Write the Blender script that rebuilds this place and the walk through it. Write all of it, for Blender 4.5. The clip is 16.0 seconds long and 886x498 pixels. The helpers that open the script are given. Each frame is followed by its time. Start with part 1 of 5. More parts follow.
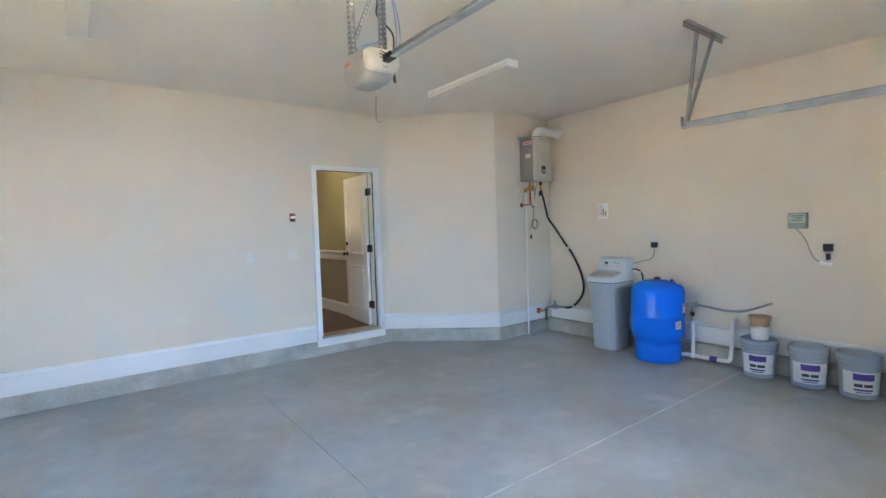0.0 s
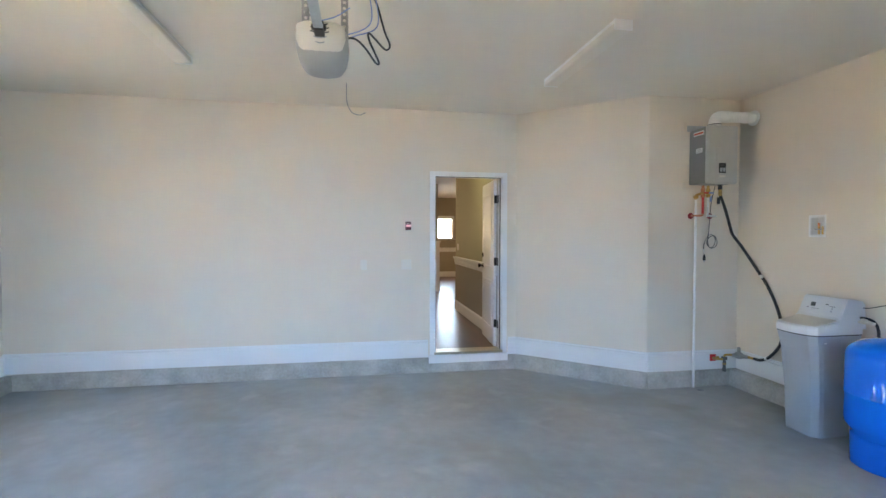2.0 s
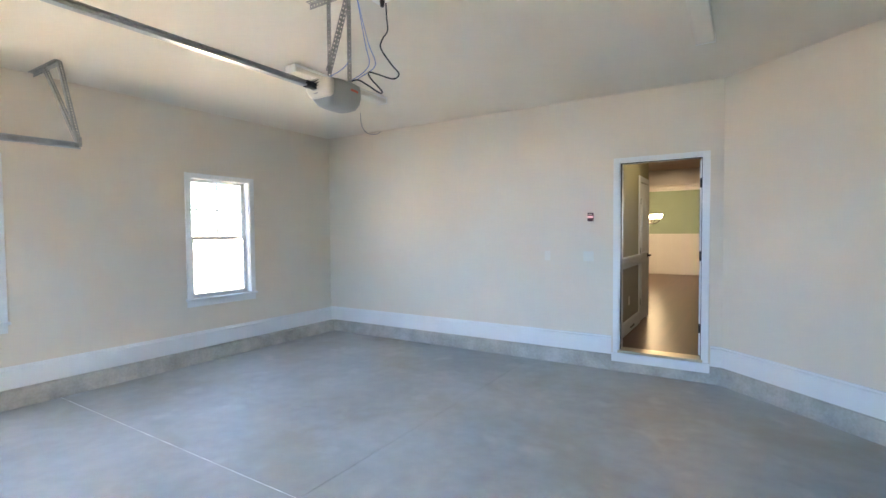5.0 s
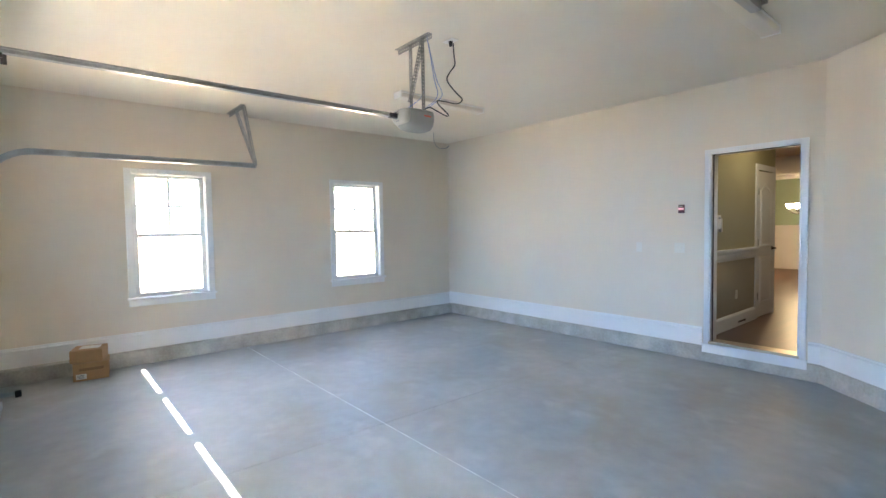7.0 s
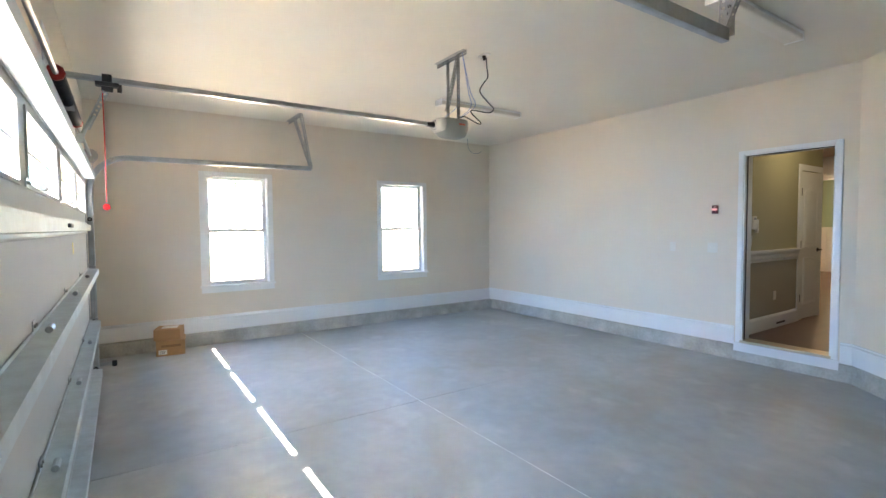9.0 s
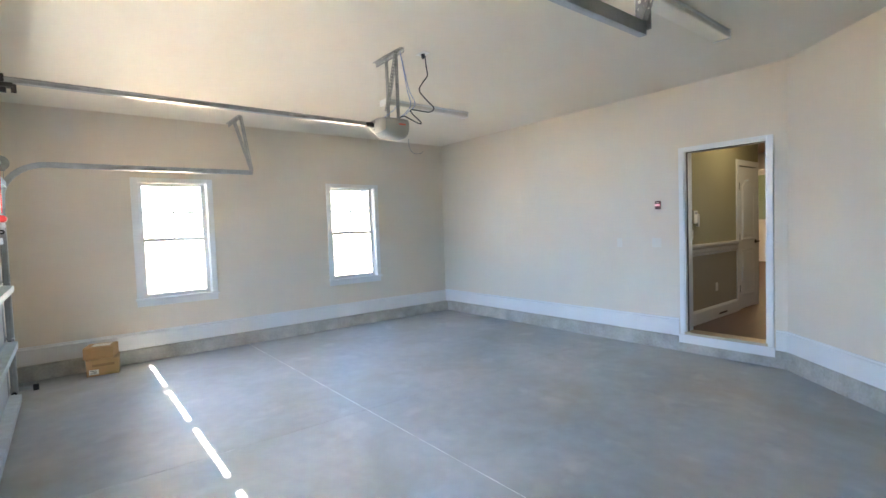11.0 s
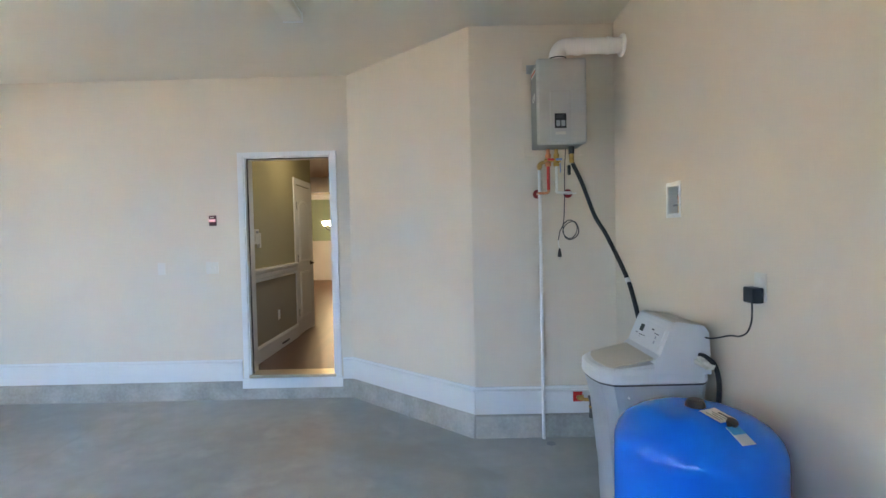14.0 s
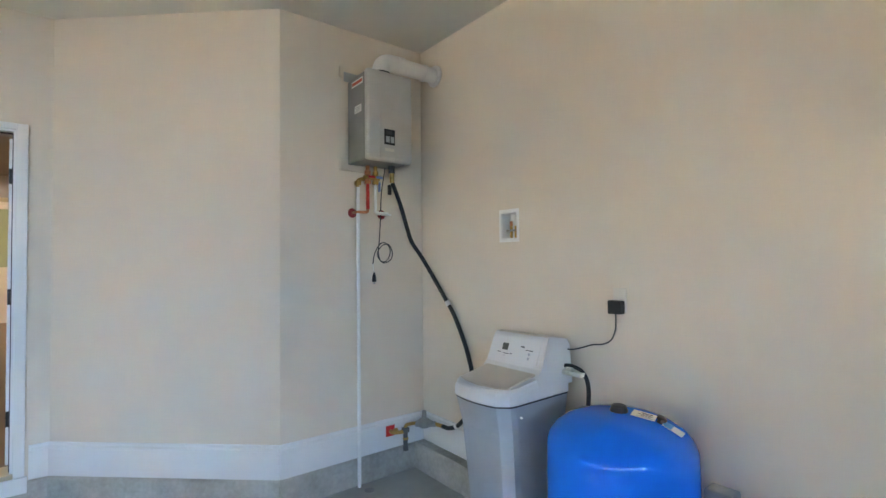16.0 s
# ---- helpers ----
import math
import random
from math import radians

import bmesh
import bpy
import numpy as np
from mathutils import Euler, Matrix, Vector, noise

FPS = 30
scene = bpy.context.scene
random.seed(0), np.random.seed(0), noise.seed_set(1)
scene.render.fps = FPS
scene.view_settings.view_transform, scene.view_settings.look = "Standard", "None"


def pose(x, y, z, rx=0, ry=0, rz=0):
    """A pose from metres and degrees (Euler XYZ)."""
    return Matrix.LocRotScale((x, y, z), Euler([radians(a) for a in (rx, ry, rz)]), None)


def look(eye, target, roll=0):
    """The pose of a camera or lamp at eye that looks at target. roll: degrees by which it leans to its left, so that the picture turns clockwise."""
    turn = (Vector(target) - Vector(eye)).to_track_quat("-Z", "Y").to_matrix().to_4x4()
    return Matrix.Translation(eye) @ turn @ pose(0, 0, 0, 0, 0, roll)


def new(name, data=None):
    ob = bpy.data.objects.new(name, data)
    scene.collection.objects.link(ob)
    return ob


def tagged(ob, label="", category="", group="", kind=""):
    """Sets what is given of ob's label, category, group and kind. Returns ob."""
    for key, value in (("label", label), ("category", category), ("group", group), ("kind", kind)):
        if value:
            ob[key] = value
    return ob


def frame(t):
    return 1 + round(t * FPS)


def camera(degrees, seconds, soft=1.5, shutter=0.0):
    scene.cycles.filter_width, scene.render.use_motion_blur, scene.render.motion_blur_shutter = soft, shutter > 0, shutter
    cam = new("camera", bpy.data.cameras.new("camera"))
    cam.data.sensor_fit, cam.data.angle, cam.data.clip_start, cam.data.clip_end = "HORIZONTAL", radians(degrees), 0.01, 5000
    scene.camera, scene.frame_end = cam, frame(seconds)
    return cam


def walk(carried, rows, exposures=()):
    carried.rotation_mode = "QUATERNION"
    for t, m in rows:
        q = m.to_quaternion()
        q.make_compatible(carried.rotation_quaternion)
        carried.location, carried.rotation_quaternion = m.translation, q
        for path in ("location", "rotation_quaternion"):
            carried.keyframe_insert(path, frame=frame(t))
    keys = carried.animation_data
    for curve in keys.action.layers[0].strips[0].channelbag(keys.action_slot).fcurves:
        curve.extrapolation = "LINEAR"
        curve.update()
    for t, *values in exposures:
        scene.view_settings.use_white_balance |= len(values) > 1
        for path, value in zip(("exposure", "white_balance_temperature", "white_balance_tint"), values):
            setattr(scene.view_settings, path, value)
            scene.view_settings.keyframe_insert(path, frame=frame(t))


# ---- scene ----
cam = camera(86.0, 16.0)
PATH = [
    (0, (0.563, 0.338, 1.576), (1.762, 1.936, 1.481), -1.8),
    (0.5, (0.936, 0.384, 1.6), (1.946, 2.108, 1.513), -1.5),
    (1, (1.302, 0.427, 1.601), (2.102, 2.258, 1.531), -1.1),
    (1.5, (1.671, 0.459, 1.609), (2.244, 2.374, 1.55), -0.6),
    (2, (2.04, 0.468, 1.614), (2.377, 2.439, 1.562), 0.1),
    (2.5, (2.432, 0.43, 1.605), (2.51, 2.428, 1.557), 0.4),
    (3, (2.768, 0.469, 1.604), (2.612, 2.462, 1.556), 0.2),
    (3.5, (3.121, 0.518, 1.591), (2.722, 2.477, 1.544), 0.1),
    (4, (3.466, 0.528, 1.575), (2.828, 2.422, 1.527), -0.3),
    (4.2, (3.62, 0.51, 1.572), (2.882, 2.368, 1.519), -0.4),
    (6.3, (4.689, 0.453, 1.589), (3.284, 1.873, 1.502), -0.8),
    (6.5, (4.826, 0.39, 1.57), (3.382, 1.771, 1.482), -1.0),
    (7, (5.048, 0.325, 1.566), (3.516, 1.609, 1.476), -0.9),
    (7.5, (5.215, 0.268, 1.583), (3.62, 1.471, 1.484), -0.5),
    (8, (5.325, 0.162, 1.57), (3.694, 1.315, 1.474), -0.2),
    (8.2, (5.402, 0.166, 1.555), (3.753, 1.293, 1.464), -0.1),
    (10.3, (5.484, 0.269, 1.547), (3.838, 1.401, 1.456), -1.0),
    (10.5, (5.494, 0.294, 1.545), (3.863, 1.448, 1.456), -1.4),
    (11, (5.473, 0.384, 1.553), (3.909, 1.627, 1.465), -2.0),
    (11.5, (5.41, 0.508, 1.56), (3.965, 1.888, 1.468), -2.7),
    (12, (5.335, 0.616, 1.546), (4.07, 2.163, 1.467), -3.1),
    (12.5, (5.253, 0.819, 1.558), (4.229, 2.536, 1.483), -3.6),
    (13, (5.152, 0.996, 1.516), (4.443, 2.865, 1.458), -3.0),
    (13.5, (4.994, 1.228, 1.538), (4.626, 3.193, 1.476), -2.4),
    (14, (4.815, 1.461, 1.541), (4.805, 3.461, 1.487), -1.3),
    (14.5, (4.578, 1.633, 1.526), (4.94, 3.6, 1.506), -0.3),
    (15, (4.415, 1.775, 1.527), (5.083, 3.66, 1.539), 0.1),
    (15.5, (4.216, 1.949, 1.482), (5.184, 3.698, 1.545), 0.1),
    (16, (4.007, 2.107, 1.499), (5.236, 3.684, 1.553), -0.6),
]
walk(cam, [(t, look(eye, target, roll)) for t, eye, target, roll in PATH], exposures=[(0.0, 5.94, 6900, 12), (8.0, 5.94, 6900, 12), (12.5, 5.94, 6900, 12), (14.5, 5.93, 7100, 12), (16.0, 5.92, 7150, 12)])

# ---- world, sun, exposure ----
SUN_TO = Vector((0.445, -0.703, 1.0)).normalized()
world = bpy.data.worlds.new("sky")
scene.world = world
world.use_nodes = True
sky = world.node_tree.nodes.new("ShaderNodeTexSky")
sky.sky_type, sky.sun_disc = "NISHITA", False
sky.sun_elevation, sky.sun_rotation = math.asin(SUN_TO.z), math.atan2(SUN_TO.x, SUN_TO.y)
sky.air_density, sky.dust_density, sky.ozone_density = 1.0, 0.0, 4.0
world.node_tree.nodes["Background"].inputs[1].default_value = 0.05
world.node_tree.links.new(sky.outputs[0], world.node_tree.nodes["Background"].inputs[0])
sun = new("sun", bpy.data.lights.new("sun", "SUN"))
sun.data.energy, sun.data.angle, sun.data.color = 4.6, radians(0.5), (1.0, 0.94, 0.84)
sun.matrix_world = look(SUN_TO * 50, (0, 0, 0))


def lamp(name, kind, where, watts, colour, size=0.1):
    ob = new(name, bpy.data.lights.new(name, kind))
    ob.data.energy, ob.data.color = watts, colour
    if kind == "AREA":
        ob.data.shape, ob.data.size = "DISK", size
    else:
        ob.data.shadow_soft_size = size
    ob.location = where
    return ob


def window_sky(name, where, target, wide, high, watts, colour=(0.302, 0.553, 1.0)):
    """The blue sky's light in a window's opening, falling inwards and down."""
    ob = new(name, bpy.data.lights.new(name, "AREA"))
    ob.data.shape, ob.data.size, ob.data.size_y = "RECTANGLE", wide, high
    ob.data.energy, ob.data.color, ob.data.spread = watts, colour, radians(110)
    ob.matrix_world = look(where, target)


window_sky("sky_in_window", (-2.05, 1.535, 1.80), (-1.05, 1.535, 0.7), 0.80, 1.10, 0.17)
window_sky("sky_in_window", (-2.05, 4.15, 1.80), (-1.05, 4.15, 0.7), 0.80, 1.10, 0.17)
window_sky("sky_in_door_windows", (1.90, -0.405, 1.93), (1.90, 0.595, 1.08), 4.7, 0.36, 2.5)
window_sky("sky_in_living_window", (4.76, 16.70, 1.88), (4.4, 15.7, 1.4), 0.80, 0.66, 0.5, (0.62, 0.80, 1.0))
WARM = (1.0, 0.72, 0.42)
lamp("chandelier_light", "POINT", (1.83, 14.6, 1.95), 1.8, WARM, 0.3)
lamp("hall_can_light", "AREA", (3.28, 7.3, 2.95), 0.15, (1.0, 0.88, 0.62), 0.15)
# Great room cans: number and spots are made up to brighten the room.
lamp("great_room_can_light", "AREA", (2.6, 11.0, 2.95), 0.4, WARM, 0.15)
lamp("great_room_can_light", "AREA", (5.2, 14.0, 2.95), 0.4, WARM, 0.15)


# ---- materials ----
def mat(name, colour, rough=0.5, metal=0.0, var=0.08, scale=5.0, bump=0.0, bscale=120.0, second=None, coat=0.0, rvar=0.0):
    """A painted, moulded or mineral surface: colour drifting at two scales, and fine relief."""
    m = bpy.data.materials.new(name)
    m.use_nodes = True
    n, l = m.node_tree.nodes, m.node_tree.links
    b = n["Principled BSDF"]
    b.inputs["Roughness"].default_value, b.inputs["Metallic"].default_value = rough, metal
    b.inputs["Coat Weight"].default_value = coat
    c = n.new("ShaderNodeTexCoord")
    big, small = n.new("ShaderNodeTexNoise"), n.new("ShaderNodeTexNoise")
    for k, sc, d in ((big, scale, 6.0), (small, scale * 11, 4.0)):
        k.inputs["Scale"].default_value, k.inputs["Detail"].default_value = sc, d
        l.new(c.outputs["Object"], k.inputs["Vector"])
    add = n.new("ShaderNodeMath")
    add.operation = "MULTIPLY_ADD"
    add.inputs[1].default_value = 0.35
    l.new(small.outputs[0], add.inputs[0])
    l.new(big.outputs[0], add.inputs[2])
    ramp = n.new("ShaderNodeMapRange")
    ramp.inputs[1].default_value, ramp.inputs[2].default_value = 0.42, 0.95
    l.new(add.outputs[0], ramp.inputs[0])
    mix = n.new("ShaderNodeMix")
    mix.data_type = "RGBA"
    dark = second or [v * (1 - 2 * var) for v in colour]
    mix.inputs[6].default_value, mix.inputs[7].default_value = (*dark, 1), (*[min(1, v * (1 + (0 if second else var))) for v in colour], 1)
    l.new(ramp.outputs[0], mix.inputs[0])
    l.new(mix.outputs[2], b.inputs["Base Color"])
    if rvar:
        rr = n.new("ShaderNodeMapRange")
        rr.inputs[3].default_value, rr.inputs[4].default_value = rough - rvar, rough + rvar
        l.new(ramp.outputs[0], rr.inputs[0])
        l.new(rr.outputs[0], b.inputs["Roughness"])
    if bump:
        fine, bp = n.new("ShaderNodeTexNoise"), n.new("ShaderNodeBump")
        fine.inputs["Scale"].default_value, fine.inputs["Detail"].default_value = bscale, 3.0
        bp.inputs["Strength"].default_value, bp.inputs["Distance"].default_value = bump, 0.004
        l.new(c.outputs["Object"], fine.inputs["Vector"])
        l.new(fine.outputs[0], bp.inputs["Height"])
        l.new(bp.outputs[0], b.inputs["Normal"])
    return m


def floor_concrete():
    """Trowelled slab: broad cloudy stains, small marks, fine grit, a slight sheen that comes and goes."""
    m = mat("trowelled_concrete", (0.45, 0.45, 0.432), 0.55, var=0.1, scale=0.7, second=(0.25, 0.25, 0.236), bump=0.15, bscale=300, rvar=0.12)
    n, l = m.node_tree.nodes, m.node_tree.links
    b = n["Principled BSDF"]
    base = b.inputs["Base Color"].links[0].from_socket
    c = n.new("ShaderNodeTexCoord")
    marks, stain = n.new("ShaderNodeTexNoise"), n.new("ShaderNodeTexNoise")
    for k, sc, d, w in ((marks, 2.6, 12.0, 0.3), (stain, 1.15, 9.0, 0.5)):
        k.inputs["Scale"].default_value, k.inputs["Detail"].default_value, k.inputs["Distortion"].default_value = sc, d, w
        l.new(c.outputs["Object"], k.inputs["Vector"])
    last = base
    for k, lo, hi, tint, amount in ((marks, 0.58, 0.75, (0.55, 0.54, 0.505, 1), 0.38), (stain, 0.52, 0.68, (0.285, 0.258, 0.20, 1), 0.6)):
        r, mx = n.new("ShaderNodeMapRange"), n.new("ShaderNodeMix")
        r.inputs[1].default_value, r.inputs[2].default_value, r.inputs[4].default_value = lo, hi, amount
        mx.data_type = "RGBA"
        mx.inputs[7].default_value = tint
        l.new(k.outputs[0], r.inputs[0])
        l.new(r.outputs[0], mx.inputs[0])
        l.new(last, mx.inputs[6])
        last = mx.outputs[2]
    l.new(last, b.inputs["Base Color"])
    return m


def wood_floor():
    m = mat("stained_oak_floor", (0.20, 0.075, 0.03), 0.33, var=0.2, scale=3)
    m.node_tree.nodes["Principled BSDF"].inputs["Specular IOR Level"].default_value = 0.34
    n, l = m.node_tree.nodes, m.node_tree.links
    c, s, br = n.new("ShaderNodeTexCoord"), n.new("ShaderNodeMapping"), n.new("ShaderNodeTexBrick")
    s.inputs["Rotation"].default_value = (0, 0, radians(90))
    br.inputs["Color1"].default_value, br.inputs["Color2"].default_value = (0.082, 0.027, 0.0105, 1), (0.054, 0.018, 0.0075, 1)
    br.inputs["Mortar"].default_value = (0.05, 0.02, 0.01, 1)
    br.inputs["Scale"].default_value, br.inputs["Mortar Size"].default_value = 1.0, 0.002
    br.inputs["Brick Width"].default_value, br.inputs["Row Height"].default_value = 1.1, 0.083
    l.new(c.outputs["Object"], s.inputs[0])
    l.new(s.outputs[0], br.inputs[0])
    l.new(br.outputs[0], n["Principled BSDF"].inputs["Base Color"])
    return m


def glow(name, colour, strength):
    m = bpy.data.materials.new(name)
    m.use_nodes = True
    b = m.node_tree.nodes["Principled BSDF"]
    b.inputs["Emission Color"].default_value, b.inputs["Emission Strength"].default_value = (*colour, 1), strength
    return m


GLASS = bpy.data.materials.new("window_glass")
GLASS.use_nodes = True
_b = GLASS.node_tree.nodes["Principled BSDF"]
_b.inputs["Transmission Weight"].default_value, _b.inputs["Roughness"].default_value, _b.inputs["IOR"].default_value = 1.0, 0.0, 1.45

WALL = mat("cream_wall_paint", (0.704, 0.62, 0.508), 0.62, var=0.015, scale=1.2, bump=0.08, bscale=220)
CEIL = mat("white_ceiling_paint", (0.758, 0.703, 0.61), 0.75, var=0.015, scale=1.0, bump=0.1, bscale=180)
TRIM = mat("white_trim_paint", (0.745, 0.74, 0.725), 0.36, var=0.015, scale=3)
SLAB = floor_concrete()
CURB = mat("rough_curb_concrete", (0.46, 0.435, 0.385), 0.8, var=0.2, scale=3.5, bump=0.6, bscale=45)
TAN = mat("olive_tan_paint", (0.36, 0.325, 0.19), 0.6, var=0.02, scale=2)
TAUPE = mat("taupe_paint", (0.33, 0.285, 0.21), 0.6, var=0.02, scale=2)
GREEN = mat("sage_green_paint", (0.34, 0.44, 0.32), 0.6, var=0.02, scale=2)
OAK = wood_floor()
DIRT = mat("pale_dry_ground", (0.70, 0.57, 0.41), 0.95, var=0.2, scale=0.4, bump=0.5, bscale=20)
DRIVE = mat("driveway_concrete", (0.63, 0.55, 0.44), 0.8, var=0.08, scale=0.8, bump=0.2)
SIDING = mat("exterior_siding", (0.55, 0.53, 0.48), 0.7, var=0.05)


# ---- building helpers ----
def empty(name, where=(0, 0, 0), turn=0.0, **tags):
    ob = new(name)
    ob.matrix_basis = pose(*where, 0, 0, turn)
    return tagged(ob, **tags)


def part(name, bm, material, parent=None, label="", smooth=False):
    """Links a bmesh as one mesh object, under a thing or a part if one is given."""
    me = bpy.data.meshes.new(name)
    bmesh.ops.recalc_face_normals(bm, faces=bm.faces[:])
    bm.to_mesh(me)
    bm.free()
    for p in me.polygons:
        p.use_smooth = smooth
    me.materials.append(material)
    ob = new(name, me)
    ob.parent = parent
    return tagged(ob, label=label)


def box(a, b, bevel=0.0, into=None, seg=2):
    """A box between two corners, its edges rounded by bevel."""
    bm = into or bmesh.new()
    made = bmesh.ops.create_cube(bm, size=1.0)["verts"]
    lo, hi = [min(p, q) for p, q in zip(a, b)], [max(p, q) for p, q in zip(a, b)]
    for v in made:
        v.co = [(lo[i] + hi[i]) / 2 + v.co[i] * (hi[i] - lo[i]) for i in range(3)]
    if bevel:
        bmesh.ops.bevel(bm, geom=list({e for v in made for e in v.link_edges}), offset=bevel, segments=seg, affect="EDGES", profile=0.5)
    return bm


def boxes(*pairs, bevel=0.0):
    bm = bmesh.new()
    for a, b in pairs:
        box(a, b, bevel, bm)
    return bm


def rod(p, q, r, r2=None, sides=20, into=None):
    """A closed cylinder or cone from p to q."""
    bm = into or bmesh.new()
    p, q = Vector(p), Vector(q)
    m = Matrix.Translation((p + q) / 2) @ (q - p).to_track_quat("Z", "Y").to_matrix().to_4x4()
    bmesh.ops.create_cone(bm, cap_ends=True, segments=sides, radius1=r, radius2=r if r2 is None else r2, depth=(q - p).length, matrix=m)
    return bm


def lathe(profile, sides=48, into=None):
    """Turns (radius, height) pairs about z."""
    bm = into or bmesh.new()
    rings = [[bm.verts.new((r * math.cos(k * math.tau / sides), r * math.sin(k * math.tau / sides), z)) for k in range(sides)] for r, z in profile]
    for low, high in zip(rings, rings[1:]):
        for k in range(sides):
            bm.faces.new((low[k], low[(k + 1) % sides], high[(k + 1) % sides], high[k]))
    bm.faces.new(rings[0]), bm.faces.new(rings[-1])
    return bm


def tube(points, r, steps=8, sides=10, into=None):
    """A round hose, pipe or cable through the points, rounded between them."""
    bm = into or bmesh.new()
    p = [Vector(q) for q in points]
    p = [2 * p[0] - p[1]] + p + [2 * p[-1] - p[-2]]
    line = []
    for i in range(1, len(p) - 2):
        a, b, c, d = p[i - 1:i + 3]
        for k in range(steps):
            u = k / steps
            line.append(0.5 * (2 * b + (c - a) * u + (2 * a - 5 * b + 4 * c - d) * u * u + (3 * b - a - 3 * c + d) * u ** 3))
    line.append(p[-2])
    side, rings = None, []
    for i, q in enumerate(line):
        ahead = (line[min(i + 1, len(line) - 1)] - line[max(i - 1, 0)]).normalized()
        side = (side - ahead * side.dot(ahead)).normalized() if side else ahead.orthogonal().normalized()
        up = ahead.cross(side)
        rings.append([bm.verts.new(q + r * (math.cos(k * math.tau / sides) * side + math.sin(k * math.tau / sides) * up)) for k in range(sides)])
    for low, high in zip(rings, rings[1:]):
        for k in range(sides):
            bm.faces.new((low[k], low[(k + 1) % sides], high[(k + 1) % sides], high[k]))
    bm.faces.new(rings[0]), bm.faces.new(rings[-1])
    return bm


def structure(name, bm, material, label):
    return tagged(part(name, bm, material), label=label, kind="structure")


# ---- the shell of the garage ----
XL, XR, YB, YF, H = -1.62, 6.10, 6.05, -0.145, 3.10      # inner faces of the walls, and the ceiling
AX, AY, BX, BY = 3.90, 6.05, 5.02, 5.05                   # the slanted wall's two corners
DX0, DX1, DZ0, DZ1 = 2.885, 3.73, 0.235, 2.35             # the doorway to the house
HF = 0.22                                                 # the house's floor
GX0, GX1, GZ = -0.56, 4.36, 2.13                          # the garage door's opening
WINDOWS = ((1.535, 0.41), (4.15, 0.41))                   # centre and half width
WZ0, WZ1 = 0.79, 2.275

structure("wall_west", boxes(
    ((XL - 0.16, YF - 0.2, -0.1), (XL, YB + 0.16, WZ0)), ((XL - 0.16, YF - 0.2, WZ1), (XL, YB + 0.16, H)),
    ((XL - 0.16, YF - 0.2, WZ0), (XL, WINDOWS[0][0] - 0.41, WZ1)),
    ((XL - 0.16, WINDOWS[0][0] + 0.41, WZ0), (XL, WINDOWS[1][0] - 0.41, WZ1)),
    ((XL - 0.16, WINDOWS[1][0] + 0.41, WZ0), (XL, YB + 0.16, WZ1))), WALL, "cream painted plaster wall with two windows")
structure("wall_north", boxes(
    ((XL, YB, -0.1), (DX0, YB + 0.16, H)), ((DX1, YB, -0.1), (AX + 0.12, YB + 0.16, H)),
    ((DX0, YB, -0.1), (DX1, YB + 0.16, DZ0 - 0.03)), ((DX0, YB, DZ1), (DX1, YB + 0.16, H))), WALL, "cream painted plaster wall with the doorway to the house")


def slab_wall(x0, y0, x1, y1, z0, z1, thick):
    """A wall standing on a line, its thickness to the left of the way from the first end to the second."""
    a, b = Vector((x0, y0, 0)), Vector((x1, y1, 0))
    out = Vector((y0 - y1, x1 - x0, 0)).normalized() * thick
    bm = bmesh.new()
    low = [bm.verts.new(p + Vector((0, 0, z0))) for p in (a, b, b + out, a + out)]
    high = [bm.verts.new(v.co + Vector((0, 0, z1 - z0))) for v in low]
    bm.faces.new(low), bm.faces.new(high)
    for k in range(4):
        bm.faces.new((low[k], low[(k + 1) % 4], high[(k + 1) % 4], high[k]))
    return bm


structure("wall_slanted", slab_wall(AX, AY, BX, BY, -0.1, H, 0.12), WALL, "cream painted slanted plaster wall across the corner")
structure("wall_alcove", box((BX, BY, -0.1), (XR, BY + 0.14, H)), WALL, "cream painted plaster wall behind the water heater")
VY0, VY1, VZ0, VZ1 = 4.068, 4.198, 1.635, 1.795           # the recess of the valve box
structure("wall_east", boxes(
    ((XR, YF - 0.2, -0.1), (XR + 0.16, VY0, H)), ((XR, VY1, -0.1), (XR + 0.16, BY + 0.14, H)),
    ((XR, VY0, -0.1), (XR + 0.16, VY1, VZ0)), ((XR, VY0, VZ1), (XR + 0.16, VY1, H)), ((XR + 0.08, VY0, VZ0), (XR + 0.16, VY1, VZ1))), WALL, "cream painted plaster wall beside the water tank")
structure("wall_south", boxes(
    ((XL, YF - 0.17, -0.1), (GX0, YF, H)), ((GX1, YF - 0.17, -0.1), (XR, YF, H)), ((GX0, YF - 0.17, GZ - 0.02), (GX1, YF, H))), WALL, "cream painted plaster wall round the garage door")
structure("ceiling", box((XL - 0.2, YF - 0.22, H), (XR + 0.2, YB + 0.16, H + 0.25)), CEIL, "flat white painted garage ceiling")
JX, JY = 1.85, 2.36
floor_ob = structure("floor", box((XL, YF - 0.18, -0.16), (XR, YB, -0.012)), SLAB, "grey trowelled concrete garage floor with saw-cut joints")
for xs in ((XL, JX - 0.0025), (JX + 0.0025, XR)):
    for ys in ((YF - 0.18, JY - 0.004), (JY + 0.004, YB)):
        part("slab", box((xs[0], ys[0], -0.012), (xs[1], ys[1], 0.0)), SLAB, floor_ob)
part("joint_filler", box((XL, JY - 0.0039, -0.011), (XR, JY + 0.0039, -0.0008)), mat("joint_dust", (0.74, 0.73, 0.70), 0.9, var=0.25, scale=6), floor_ob, "pale dust-filled saw cut")


